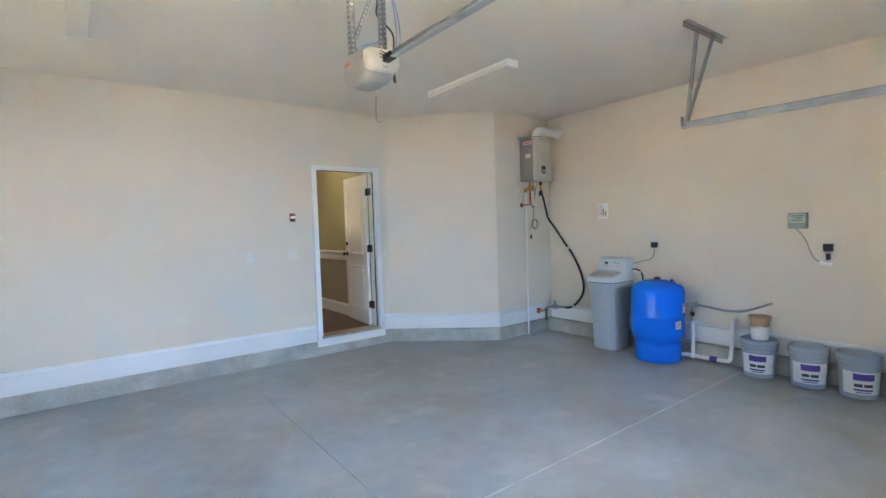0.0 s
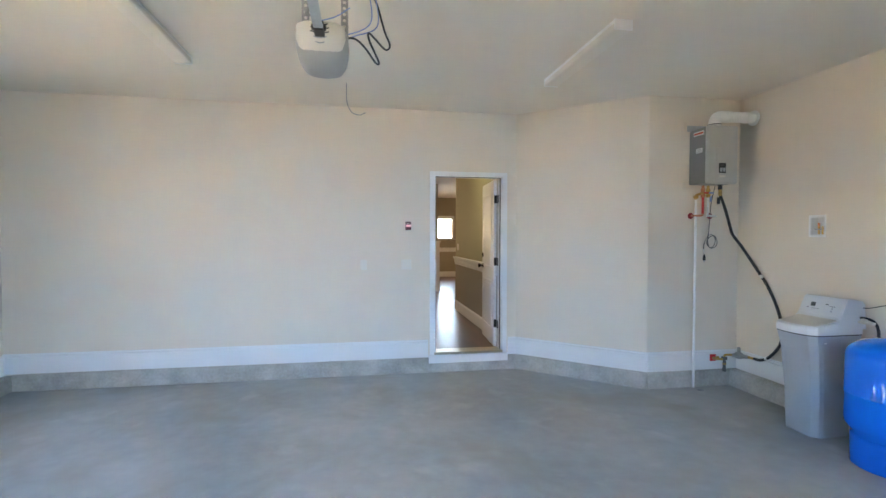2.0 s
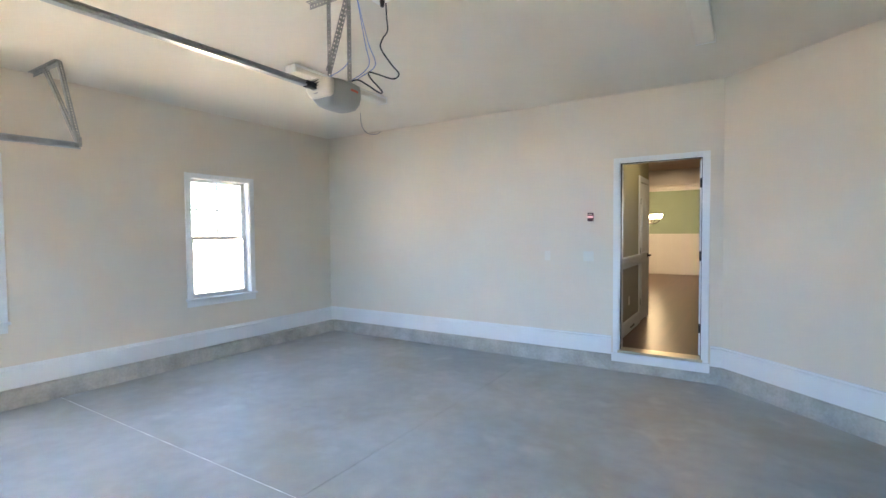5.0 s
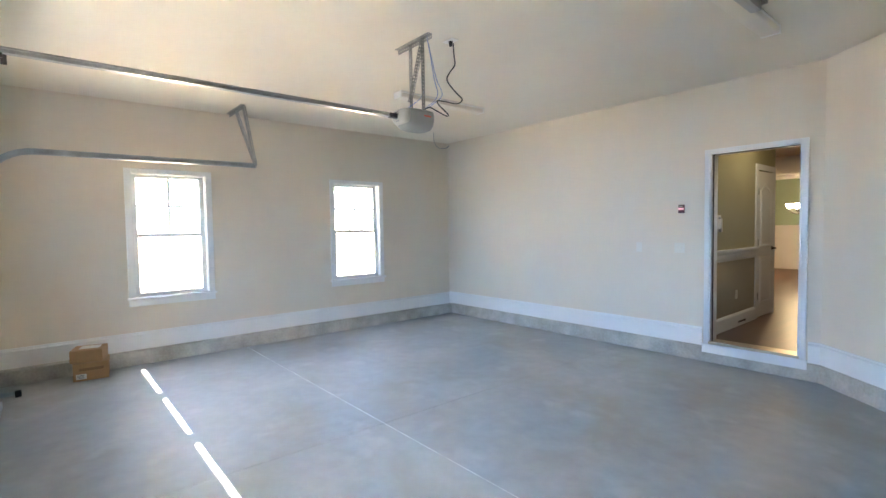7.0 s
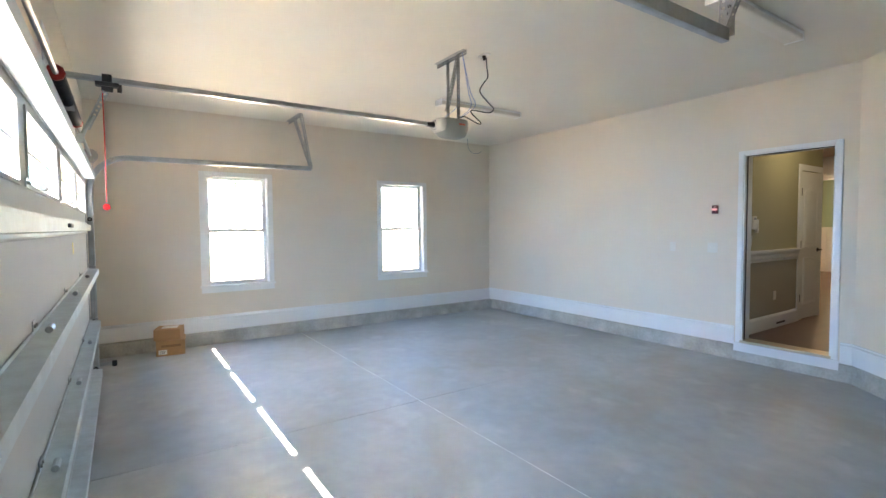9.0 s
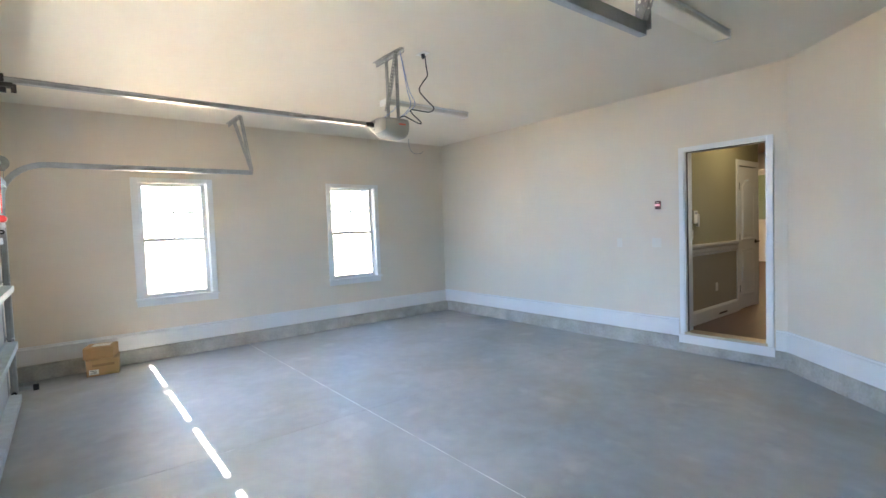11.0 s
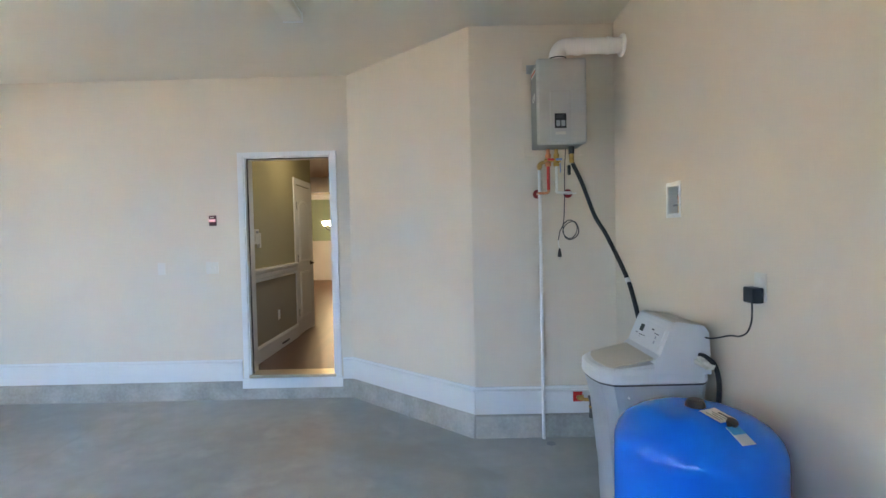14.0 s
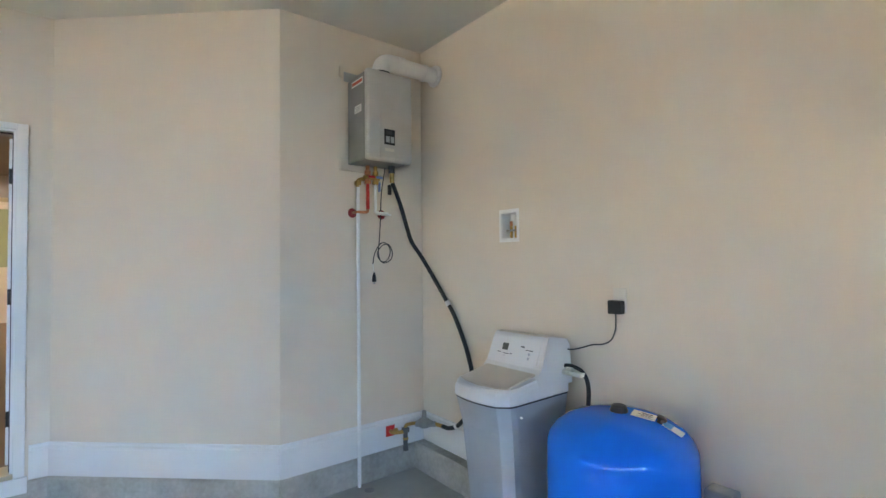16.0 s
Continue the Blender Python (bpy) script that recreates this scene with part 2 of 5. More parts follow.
def curb(name, p, q, high, proud, label):
    """A poured concrete footing strip along a wall, its arris worn and its face uneven."""
    p, q = Vector((*p, 0)), Vector((*q, 0))
    along = (q - p).normalized()
    out = Vector((along.y, -along.x, 0))
    n = max(4, int((q - p).length / 0.05))
    bm = bmesh.new()
    rows = []
    for i in range(n + 1):
        s = p + (q - p) * i / n
        w = noise.noise(s * 3.1) * 0.006 + noise.noise(s * 14) * 0.003
        shape = ((-0.01, high - 0.004), (proud - 0.012, high + w), (proud + w * 0.5, high - 0.012 + w), (proud + 0.004 + noise.noise(s * 5 + Vector((9, 0, 0))) * 0.004, high * 0.45), (proud + 0.008 + w, -0.01), (-0.01, -0.01))
        rows.append([bm.verts.new(s + out * a + Vector((0, 0, b))) for a, b in shape])
    for a, b in zip(rows, rows[1:]):
        for k in range(len(a)):
            bm.faces.new((a[k], b[k], b[(k + 1) % len(a)], a[(k + 1) % len(a)]))
    bm.faces.new(rows[0]), bm.faces.new(rows[-1])
    ob = structure(name, bm, CURB, label)
    return ob


CH = 0.175
curb("curb_west", (XL, YF), (XL, YB), 0.165, 0.085, "rough grey concrete curb with a narrow ledge")
curb("curb_north", (XL + 0.085, YB), (AX, YB), CH, 0.022, "rough grey concrete curb under the baseboard")
curb("curb_slanted", (AX, AY), (BX, BY), CH, 0.022, "rough grey concrete curb under the slanted wall")
curb("curb_alcove", (BX, BY), (XR, BY), CH, 0.022, "rough grey concrete curb behind the pipe")
curb("curb_east", (XR, BY - 0.022), (XR, YF), CH, 0.10, "rough grey concrete curb with a narrow ledge")


def baseboard(name, p, q, z):
    """A tall flat board with a small cap moulding."""
    p, q = Vector((*p, 0)), Vector((*q, 0))
    along = (q - p).normalized()
    out = Vector((along.y, -along.x, 0))
    shape = ((0, z), (0.016, z), (0.016, z + 0.165), (0.024, z + 0.170), (0.024, z + 0.180), (0.012, z + 0.190), (0.010, z + 0.205), (0, z + 0.208))
    bm = bmesh.new()
    a, b = ([bm.verts.new(s + out * u + Vector((0, 0, v))) for u, v in shape] for s in (p, q))
    for k in range(len(a)):
        bm.faces.new((a[k], b[k], b[(k + 1) % len(a)], a[(k + 1) % len(a)]))
    bm.faces.new(a), bm.faces.new(b)
    structure(name, bm, TRIM, "white painted baseboard above the concrete curb")


baseboard("baseboard", (XL, YF), (XL, YB), 0.167)
baseboard("baseboard", (XL, YB), (DX0 - 0.07, YB), CH + 0.004)
baseboard("baseboard", (DX1 + 0.07, YB), (AX, YB), CH + 0.004)
baseboard("baseboard", (AX, AY), (BX, BY), CH + 0.004)
baseboard("baseboard", (BX, BY), (XR, BY), CH + 0.004)
baseboard("baseboard", (XR, BY), (XR, YF), CH + 0.004)


# ---- windows ----
def window(name, yc, hw):
    """A white double-hung window in its opening, with casing, stool and apron."""
    w = structure(name, boxes(
        ((XL - 0.15, yc - hw, WZ0), (XL - 0.001, yc - hw + 0.014, WZ1)), ((XL - 0.15, yc + hw - 0.014, WZ0), (XL - 0.001, yc + hw, WZ1)),
        ((XL - 0.15, yc - hw + 0.014, WZ1 - 0.014), (XL - 0.001, yc + hw - 0.014, WZ1))), TRIM, "white double-hung window with a divided upper sash")
    c, head = 0.065, 0.05
    part("casing", boxes(
        ((XL, yc - hw - c, WZ0), (XL + 0.018, yc - hw + 0.006, WZ1 + head)), ((XL, yc + hw - 0.006, WZ0), (XL + 0.018, yc + hw + c, WZ1 + head)),
        ((XL, yc - hw + 0.006, WZ1 - 0.006), (XL + 0.018, yc + hw - 0.006, WZ1 + head)), bevel=0.003), TRIM, w)
    part("window_sill", box((XL - 0.15, yc - hw - c - 0.015, WZ0 - 0.026), (XL + 0.05, yc + hw + c + 0.015, WZ0), 0.006), TRIM, w)
    part("apron", box((XL, yc - hw - c, WZ0 - 0.105), (XL + 0.016, yc + hw + c, WZ0 - 0.026), 0.003), TRIM, w)
    mid, i = (WZ0 + WZ1) / 2 - 0.005, hw - 0.014
    f = 0.050
    for sash, x, z0, z1, rail in (("upper_sash", XL - 0.115, mid - 0.02, WZ1 - 0.014, 0.036), ("lower_sash", XL - 0.085, WZ0, mid + 0.022, 0.046)):
        s = part(sash, boxes(
            ((x, yc - i, z0), (x + 0.028, yc - i + f, z1)), ((x, yc + i - f, z0), (x + 0.028, yc + i, z1)),
            ((x, yc - i + f, z0), (x + 0.028, yc + i - f, z0 + rail)), ((x, yc - i + f, z1 - rail), (x + 0.028, yc + i - f, z1)), bevel=0.003), TRIM, w)
        pane = part("pane", box((x + 0.011, yc - i + f, z0 + rail), (x + 0.015, yc + i - f, z1 - rail)), GLASS, s)
        pane.visible_shadow = False
        if sash == "upper_sash":
            zm = (z0 + z1) / 2
            part("muntin", box((x + 0.016, yc - 0.011, z0 + rail), (x + 0.024, yc + 0.011, z1 - rail)), TRIM, s)
            part("muntin", box((x + 0.0165, yc - i + f, zm - 0.011), (x + 0.0235, yc + i - f, zm + 0.011)), TRIM, s)
        else:
            for dy in (-0.11, 0.11):
                part("sash_lock", box((x + 0.002, yc + dy - 0.03, z1), (x + 0.03, yc + dy + 0.03, z1 + 0.013), 0.005), TRIM, s)


for k, (yc, hw) in enumerate(WINDOWS):
    window(f"window_{k + 1}", yc, hw)

# ---- the doorway and the house behind it ----
casing = structure("door_1", boxes(
    ((DX0, YB - 0.01, DZ0), (DX0 + 0.018, YB + 0.165, DZ1)), ((DX1 - 0.018, YB - 0.01, DZ0), (DX1, YB + 0.165, DZ1)),
    ((DX0 + 0.018, YB - 0.01, DZ1 - 0.018), (DX1 - 0.018, YB + 0.165, DZ1))), TRIM, "white cased doorway with its door standing open")
part("casing", boxes(
    ((DX0 - 0.052, YB - 0.02, DZ0 - 0.03), (DX0 + 0.004, YB, DZ1 + 0.036)), ((DX1 - 0.004, YB - 0.02, DZ0 - 0.03), (DX1 + 0.052, YB, DZ1 + 0.036)),
    ((DX0 + 0.004, YB - 0.02, DZ1 - 0.004), (DX1 - 0.004, YB, DZ1 + 0.036)), bevel=0.003), TRIM, casing)
part("step_board", box((DX0 - 0.065, YB - 0.028, 0.105), (DX1 + 0.065, YB, DZ0 - 0.032), 0.003), TRIM, casing)
BRASS_SILL = mat("aluminium_threshold", (0.55, 0.47, 0.33), 0.35, 0.8, var=0.1)
part("weatherstrip", boxes(((DX0 + 0.018, YB + 0.03, DZ0), (DX0 + 0.026, YB + 0.045, DZ1 - 0.026)), ((DX0 + 0.018, YB + 0.03, DZ1 - 0.026), (DX1 - 0.018, YB + 0.045, DZ1 - 0.018)), ((DX1 - 0.026, YB + 0.03, DZ0), (DX1 - 0.018, YB + 0.045, DZ1 - 0.026))), mat("dark_weatherstrip", (0.05, 0.035, 0.028), 0.7), casing, "dark brown weatherstrip")
part("threshold", box((DX0, YB - 0.03, DZ0 - 0.03), (DX1, YB + 0.165, DZ0), 0.004), BRASS_SILL, casing, "worn metal threshold")

HX0, HX1, HZ, HY = 2.78, 3.825, 2.96, 9.45
GY, GXL, GXR = 16.75, -2.5, 8.0
structure("house_floor", boxes(((GXL, 8.72, HF - 0.1), (GXR, GY, HF)), ((HX0, YB + 0.16, HF - 0.1), (HX1, 8.72, HF))), OAK, "glossy dark red-brown hardwood floor")
structure("hall_wall_west", boxes(((HX0 - 0.12, YB + 0.16, HF), (HX0, 7.93, HZ)), ((HX0 - 0.12, 7.93, 2.30), (HX0, 8.61, HZ)), ((HX0 - 0.12, 8.61, HF), (HX0, 8.72, HZ))), TAN, "olive tan painted hall wall with a chair rail")
structure("hall_wall_east", box((HX1, YB + 0.16, HF), (HX1 + 0.12, HY, HZ)), TAN, "olive tan painted hall wall with a chair rail")
structure("hall_ceiling", box((GXL, YB + 0.165, HZ), (GXR, GY + 0.1, HZ + 0.1)), CEIL, "white ceiling of the house")
structure("great_room_walls", boxes(
    ((GXL - 0.1, 8.62, HF), (GXL, GY, HZ)), ((GXR, HY - 0.1, HF), (GXR + 0.1, GY, HZ)),
    ((GXL, 8.62, HF), (HX0 - 0.12, 8.72, HZ)), ((HX1 + 0.12, HY - 0.1, HF), (GXR, HY, HZ)), ((3.9, GY, HF), (4.36, GY + 0.1, HZ)), ((5.16, GY, HF), (GXR, GY + 0.1, HZ)), ((4.36, GY, HF), (5.16, GY + 0.1, 1.54)), ((4.36, GY, 2.25), (5.16, GY + 0.1, HZ))), TAUPE, "taupe painted walls of the living room")
far = structure("window_3", boxes(((4.30, GY - 0.018, 1.54), (4.36, GY, 2.25)), ((5.16, GY - 0.018, 1.54), (5.22, GY, 2.25)), ((4.30, GY - 0.018, 2.25), (5.22, GY, 2.33)), ((4.36, GY + 0.03, 1.54), (4.39, GY + 0.06, 2.25)), ((5.13, GY + 0.03, 1.54), (5.16, GY + 0.06, 2.25)), ((4.39, GY + 0.03, 1.54), (5.13, GY + 0.06, 1.57)), ((4.39, GY + 0.03, 2.22), (5.13, GY + 0.06, 2.25)), bevel=0.002), TRIM, "small white cased window in the living room")
part("window_sill", box((4.28, GY - 0.05, 1.505), (5.24, GY + 0.09, 1.539), 0.004), TRIM, far)
part("pane", box((4.39, GY + 0.043, 1.57), (5.13, GY + 0.047, 2.22)), GLASS, far).visible_shadow = False
structure("divider_wall", box((3.705, 12.45, 1.512), (3.955, 12.55, HZ - 0.002)), TAUPE, "taupe painted wall end above the half wall")
structure("dining_wall", box((GXL, GY, 1.47), (3.9, GY + 0.1, HZ)), GREEN, "sage green dining room wall above white wainscot")

structure("wainscot", boxes(((GXL, GY - 0.012, HF), (3.9, GY + 0.09, 1.45)), ((GXL, GY - 0.05, 1.45), (3.9, GY + 0.09, 1.48)), ((GXL, GY - 0.03, HF), (3.9, GY - 0.012, HF + 0.17)),
    ((GXL, GY - 0.03, 1.33), (3.9, GY - 0.012, 1.45)), *(((x, GY - 0.03, HF + 0.17), (x + 0.10, GY - 0.012, 1.33)) for x in (-2.4, -1.5, -0.6, 0.3, 1.2, 2.1, 3.0, 3.75))), TRIM, "white panelled wainscot with a cap rail")
structure("crown_moulding", boxes(((GXL, GY - 0.05, HZ - 0.16), (3.9, GY, HZ)), ((GXL, GY - 0.11, HZ - 0.07), (3.9, GY - 0.05, HZ)), bevel=0.01), TRIM, "white crown moulding under the dining room ceiling")
structure("room_divider_beam", boxes(((GXL, 12.40, 2.62), (3.62, 12.60, HZ)), ((GXL, 12.37, 2.60), (3.62, 12.40, 2.72))), TRIM, "white trimmed beam between two rooms")


def rail_profile(name, p, q, shape, material, label):
    """A moulding with the given (out, up) section along a line, standing out to the right of the way from p to q."""
    p, q = Vector((*p, 0)), Vector((*q, 0))
    along = (q - p).normalized()
    out = Vector((along.y, -along.x, 0))
    bm = bmesh.new()
    a, b = ([bm.verts.new(s + out * u + Vector((0, 0, v))) for u, v in shape] for s in (p, q))
    for k in range(len(a)):
        bm.faces.new((a[k], b[k], b[(k + 1) % len(a)], a[(k + 1) % len(a)]))
    bm.faces.new(a), bm.faces.new(b)
    return structure(name, bm, material, label)


CHAIR = ((0, 1.09), (0.016, 1.09), (0.016, 1.115), (0.026, 1.13), (0.026, 1.175), (0.04, 1.19), (0.045, 1.205), (0.055, 1.21), (0.055, 1.235), (0, 1.235))
BASE = ((0, HF), (0.018, HF), (0.018, HF + 0.15), (0.008, HF + 0.18), (0, HF + 0.18))
for shape, name, label in ((CHAIR, "chair_rail", "white moulded chair rail along the hall wall"), (BASE, "hall_baseboard", "white baseboard above the hardwood floor")):
    rail_profile(name, (HX1, HY), (HX1, YB + 0.17), shape, TRIM, label)
    rail_profile(name, (HX0, YB + 0.17), (HX0, 7.86), shape, TRIM, label)
    rail_profile(name, (3.98, GY), (GXR, GY), shape, TRIM, label)
rail_profile("wall_band", (HX1, HY), (HX1, YB + 0.17), ((0, HF + 0.18), (0.004, HF + 0.18), (0.004, 1.09), (0, 1.09)), TAUPE, "taupe painted lower hall wall")
rail_profile("wall_band", (HX0, YB + 0.17), (HX0, 7.86), ((0, HF + 0.18), (0.004, HF + 0.18), (0.004, 1.09), (0, 1.09)), TAUPE, "taupe painted lower hall wall")

# ---- more materials ----
STEEL = mat("galvanised_steel", (0.44, 0.47, 0.49), 0.36, 0.85, var=0.12, scale=9, rvar=0.08)
GALV = mat("pale_galvanised_sheet", (0.50, 0.56, 0.58), 0.55, 0.3, var=0.1, scale=12, rvar=0.08)
STEEL_DULL = mat("dull_galvanised_steel", (0.40, 0.395, 0.38), 0.5, 0.5, var=0.15, scale=14, rvar=0.1)
BLACK = mat("black_plastic", (0.018, 0.018, 0.019), 0.45, var=0.1)
RUBBER = mat("black_rubber_hose", (0.015, 0.015, 0.015), 0.5, var=0.2, scale=20)
BRONZE = mat("dark_bronze_hardware", (0.035, 0.028, 0.024), 0.38, 0.8, var=0.15)
DOORWHITE = mat("white_steel_panel", (0.47, 0.475, 0.47), 0.65, var=0.02, scale=2, bump=0.12, bscale=90)
DOORWHITE.node_tree.nodes["Principled BSDF"].inputs["Specular IOR Level"].default_value = 0.25
BLUE = mat("glossy_blue_enamel", (0.0, 0.165, 0.82), 0.07, var=0.02, scale=3)
BLUE.node_tree.nodes["Principled BSDF"].inputs["Specular IOR Level"].default_value = 0.4
GREY = mat("grey_plastic", (0.37, 0.40, 0.43), 0.42, var=0.03, scale=4, bump=0.05)
LIDWHITE = mat("cool_white_lid_plastic", (0.64, 0.65, 0.655), 0.34, var=0.015, scale=4)
OFFWHITE = mat("off_white_plastic", (0.70, 0.66, 0.585), 0.38, var=0.015, scale=4)
# One metallic grey in two values: the sides have about half the front's.
HEATER_SIDE = mat("heater_side_grey", (0.27, 0.262, 0.25), 0.40, 0.5, var=0.04, scale=8)
HEATER_FRONT = mat("heater_front_grey", (0.56, 0.545, 0.52), 0.36, 0.5, var=0.03, scale=8)
PVC = mat("white_pvc", (0.80, 0.79, 0.76), 0.35, var=0.02, scale=6)
BRASS = mat("brass_fitting", (0.56, 0.36, 0.12), 0.32, 1.0, var=0.15, scale=25)
COPPER = mat("copper_fitting", (0.62, 0.26, 0.13), 0.34, 1.0, var=0.15, scale=25)
RED = mat("red_plastic", (0.62, 0.02, 0.015), 0.4, var=0.08)
REDMETAL = mat("dark_red_cover", (0.28, 0.012, 0.012), 0.4, var=0.1)
CARD = mat("brown_cardboard", (0.42, 0.245, 0.115), 0.85, var=0.06, scale=7, bump=0.15, bscale=60)
PAPER = mat("white_label_paper", (0.80, 0.79, 0.75), 0.6, var=0.02)
INK = mat("dark_print", (0.06, 0.06, 0.065), 0.6, var=0.05)
PURPLE = mat("purple_print", (0.09, 0.045, 0.32), 0.5, var=0.06)
BUCKET = mat("grey_blue_plastic", (0.36, 0.40, 0.46), 0.45, var=0.04)
OPENER = mat("opener_housing", (0.33, 0.32, 0.295), 0.45, var=0.02, scale=4)
OPENER_LENS = mat("opener_lamp_lens", (0.54, 0.505, 0.43), 0.38, var=0.02)
LAMPWHITE = mat("white_enamel", (0.84, 0.83, 0.80), 0.35, var=0.012)
TANLID = mat("tan_plastic", (0.45, 0.26, 0.14), 0.5, var=0.1)
CABLE_BLUE = mat("pale_blue_wire", (0.22, 0.32, 0.62), 0.45, var=0.05)
CORD = mat("dark_grey_cord", (0.05, 0.05, 0.052), 0.5, var=0.1)
CONDUIT = mat("grey_conduit", (0.27, 0.28, 0.29), 0.5, var=0.08)
SPRING = mat("black_oiled_spring", (0.022, 0.021, 0.020), 0.42, 0.6, var=0.2, scale=40)


def loft(rings):
    """A closed skin over rings of equally many points."""
    bm = bmesh.new()
    rows = [[bm.verts.new(p) for p in ring] for ring in rings]
    for a, b in zip(rows, rows[1:]):
        for k in range(len(a)):
            bm.faces.new((a[k], a[(k + 1) % len(a)], b[(k + 1) % len(a)], b[k]))
    bm.faces.new(rows[0]), bm.faces.new(rows[-1])
    return bm


def perforated(length, width, hole=0.0075, pitch=0.027, thick=0.002):
    """A flat strap along z, punched with a row of round holes."""
    bm = bmesh.new()
    n = max(2, round(length / pitch))
    step = length / n
    for i in range(n):
        z = i * step
        corner = [bm.verts.new((x, 0, z + dz)) for x, dz in ((0, 0), (width, 0), (width, step), (0, step))]
        ring = [bm.verts.new((width / 2 + hole * math.cos(a), 0, z + step / 2 + hole * math.sin(a))) for a in [radians(225 + 45 * k) for k in range(8)]]
        for k in range(4):
            bm.faces.new((corner[k], corner[(k + 1) % 4], ring[(2 * k + 2) % 8], ring[2 * k + 1], ring[2 * k]))
    bmesh.ops.remove_doubles(bm, verts=bm.verts[:], dist=1e-5)
    bmesh.ops.solidify(bm, geom=bm.faces[:], thickness=thick)
    return bm


def along(p, q, side):
    """The pose that lays local z along p to q, with local x towards side."""
    p, q = Vector(p), Vector(q)
    z = (q - p).normalized()
    x = (Vector(side) - z * Vector(side).dot(z)).normalized()
    y = z.cross(x)
    return Matrix.Translation(p) @ Matrix((x, y, z)).transposed().to_4x4()


def angle_iron(name, p, q, side, parent, wide=0.032, material=None):
    """A punched steel angle from p to q: two straps at a right angle."""
    length = (Vector(q) - Vector(p)).length
    bm = perforated(length, wide)
    other = perforated(length, wide)
    bmesh.ops.rotate(other, verts=other.verts[:], cent=(0, 0, 0), matrix=Matrix.Rotation(radians(90), 3, "Z"))
    me = bpy.data.meshes.new("leg")
    other.to_mesh(me)
    other.free()
    bm.from_mesh(me)
    bpy.data.meshes.remove(me)
    bmesh.ops.transform(bm, verts=bm.verts[:], matrix=along(p, q, side))
    return part(name, bm, material or STEEL_DULL, parent)


# ---- the garage door ----
def garage_door():
    d = empty("garage_door", ((GX0 + GX1) / 2, -0.12, 0.0), label="white sectional garage door with four top windows, closed", category="garage door")
    hw, sec = (GX1 - GX0) / 2 + 0.015, 0.5325
    for k in range(4):
        z0, z1 = 0.012 + k * sec, 0.012 + (k + 1) * sec - 0.004
        if k < 3:
            s = part("section", box((-hw, -0.022, z0), (hw, 0.014, z1), 0.004), DOORWHITE, d)
            part("stiffener", boxes(((-hw, 0.014, z0 + 0.03), (hw, 0.02, z0 + 0.09)), ((-hw, 0.014, z1 - 0.09), (hw, 0.02, z1 - 0.03)), bevel=0.003), DOORWHITE, s)
        else:
            w0, w1 = z0 + 0.10, z1 - 0.11
            pane_w = 2 * hw / 4
            pieces = [((-hw, -0.022, z0), (hw, 0.014, w0)), ((-hw, -0.022, w1), (hw, 0.014, z1))]
            for j in range(5):
                c = -hw + j * pane_w
                pieces.append(((max(-hw, c - 0.085), -0.022, w0), (min(hw, c + 0.085), 0.014, w1)))
            s = part("section", boxes(*pieces), DOORWHITE, d, "top section with four windows")
            for j in range(4):
                a, b = -hw + j * pane_w + 0.085, -hw + (j + 1) * pane_w - 0.085
                fr = part("window_frame", boxes(((a, -0.026, w0), (b, 0.022, w0 + 0.018)), ((a, -0.026, w1 - 0.018), (b, 0.022, w1)), ((a, -0.026, w0 + 0.018), (a + 0.02, 0.022, w1 - 0.018)), ((b - 0.02, -0.026, w0 + 0.018), (b, 0.022, w1 - 0.018)), bevel=0.003), DOORWHITE, s)
                pane = part("pane", box((a + 0.02, -0.006, w0 + 0.018), (b - 0.02, -0.002, w1 - 0.018)), GLASS, s)
                pane.visible_shadow = False
                part("muntin", box((a + 0.02, -0.002, (w0 + w1) / 2 - 0.006), (b - 0.02, 0.004, (w0 + w1) / 2 + 0.006)), DOORWHITE, s)
        part("end_stile", box((-hw - 0.004, 0.0145, z0 + 0.002), (-hw + 0.06, 0.022, z1 - 0.002), 0.002), STEEL, d)
        part("end_stile", box((hw - 0.06, 0.0145, z0 + 0.002), (hw + 0.004, 0.022, z1 - 0.002), 0.002), STEEL, d)
    for z, deep in ((0.035, 0.105), (0.545, 0.105), (1.078, 0.105), (1.527, 0.055), (2.055, 0.105)):
        # a hat-shaped stiffening strut
        shape = ((0.0205, z), (0.024, z), (0.024, z + 0.012), (deep, z + 0.018), (deep, z + 0.074), (0.024, z + 0.080), (0.024, z + 0.095), (0.0205, z + 0.095))
        part("strut", loft([[(x, u, v) for u, v in shape] for x in (-hw, hw)]), GALV, d, "pale galvanised stiffening strut")
    for z in (0.545, 1.078, 1.612):
        for x in (-hw + 0.03, -1.22, 0.0, 1.22, hw - 0.03):
            h = part("hinge", boxes(((x - 0.035, 0.0225, z - 0.075), (x + 0.035, 0.027, z - 0.012)), ((x - 0.035, 0.0225, z + 0.097), (x + 0.035, 0.027, z + 0.135)), bevel=0.001), STEEL, d)
            part("bolt", rod((x - 0.02, 0.027, z + 0.115), (x - 0.02, 0.034, z + 0.115), 0.007, sides=6), STEEL_DULL, h)
            part("bolt", rod((x + 0.02, 0.027, z + 0.115), (x + 0.02, 0.034, z + 0.115), 0.007, sides=6), STEEL_DULL, h)
            part("knuckle", rod((x - 0.04, 0.072, z + 0.10), (x + 0.04, 0.072, z + 0.10), 0.013, sides=10), STEEL, h)
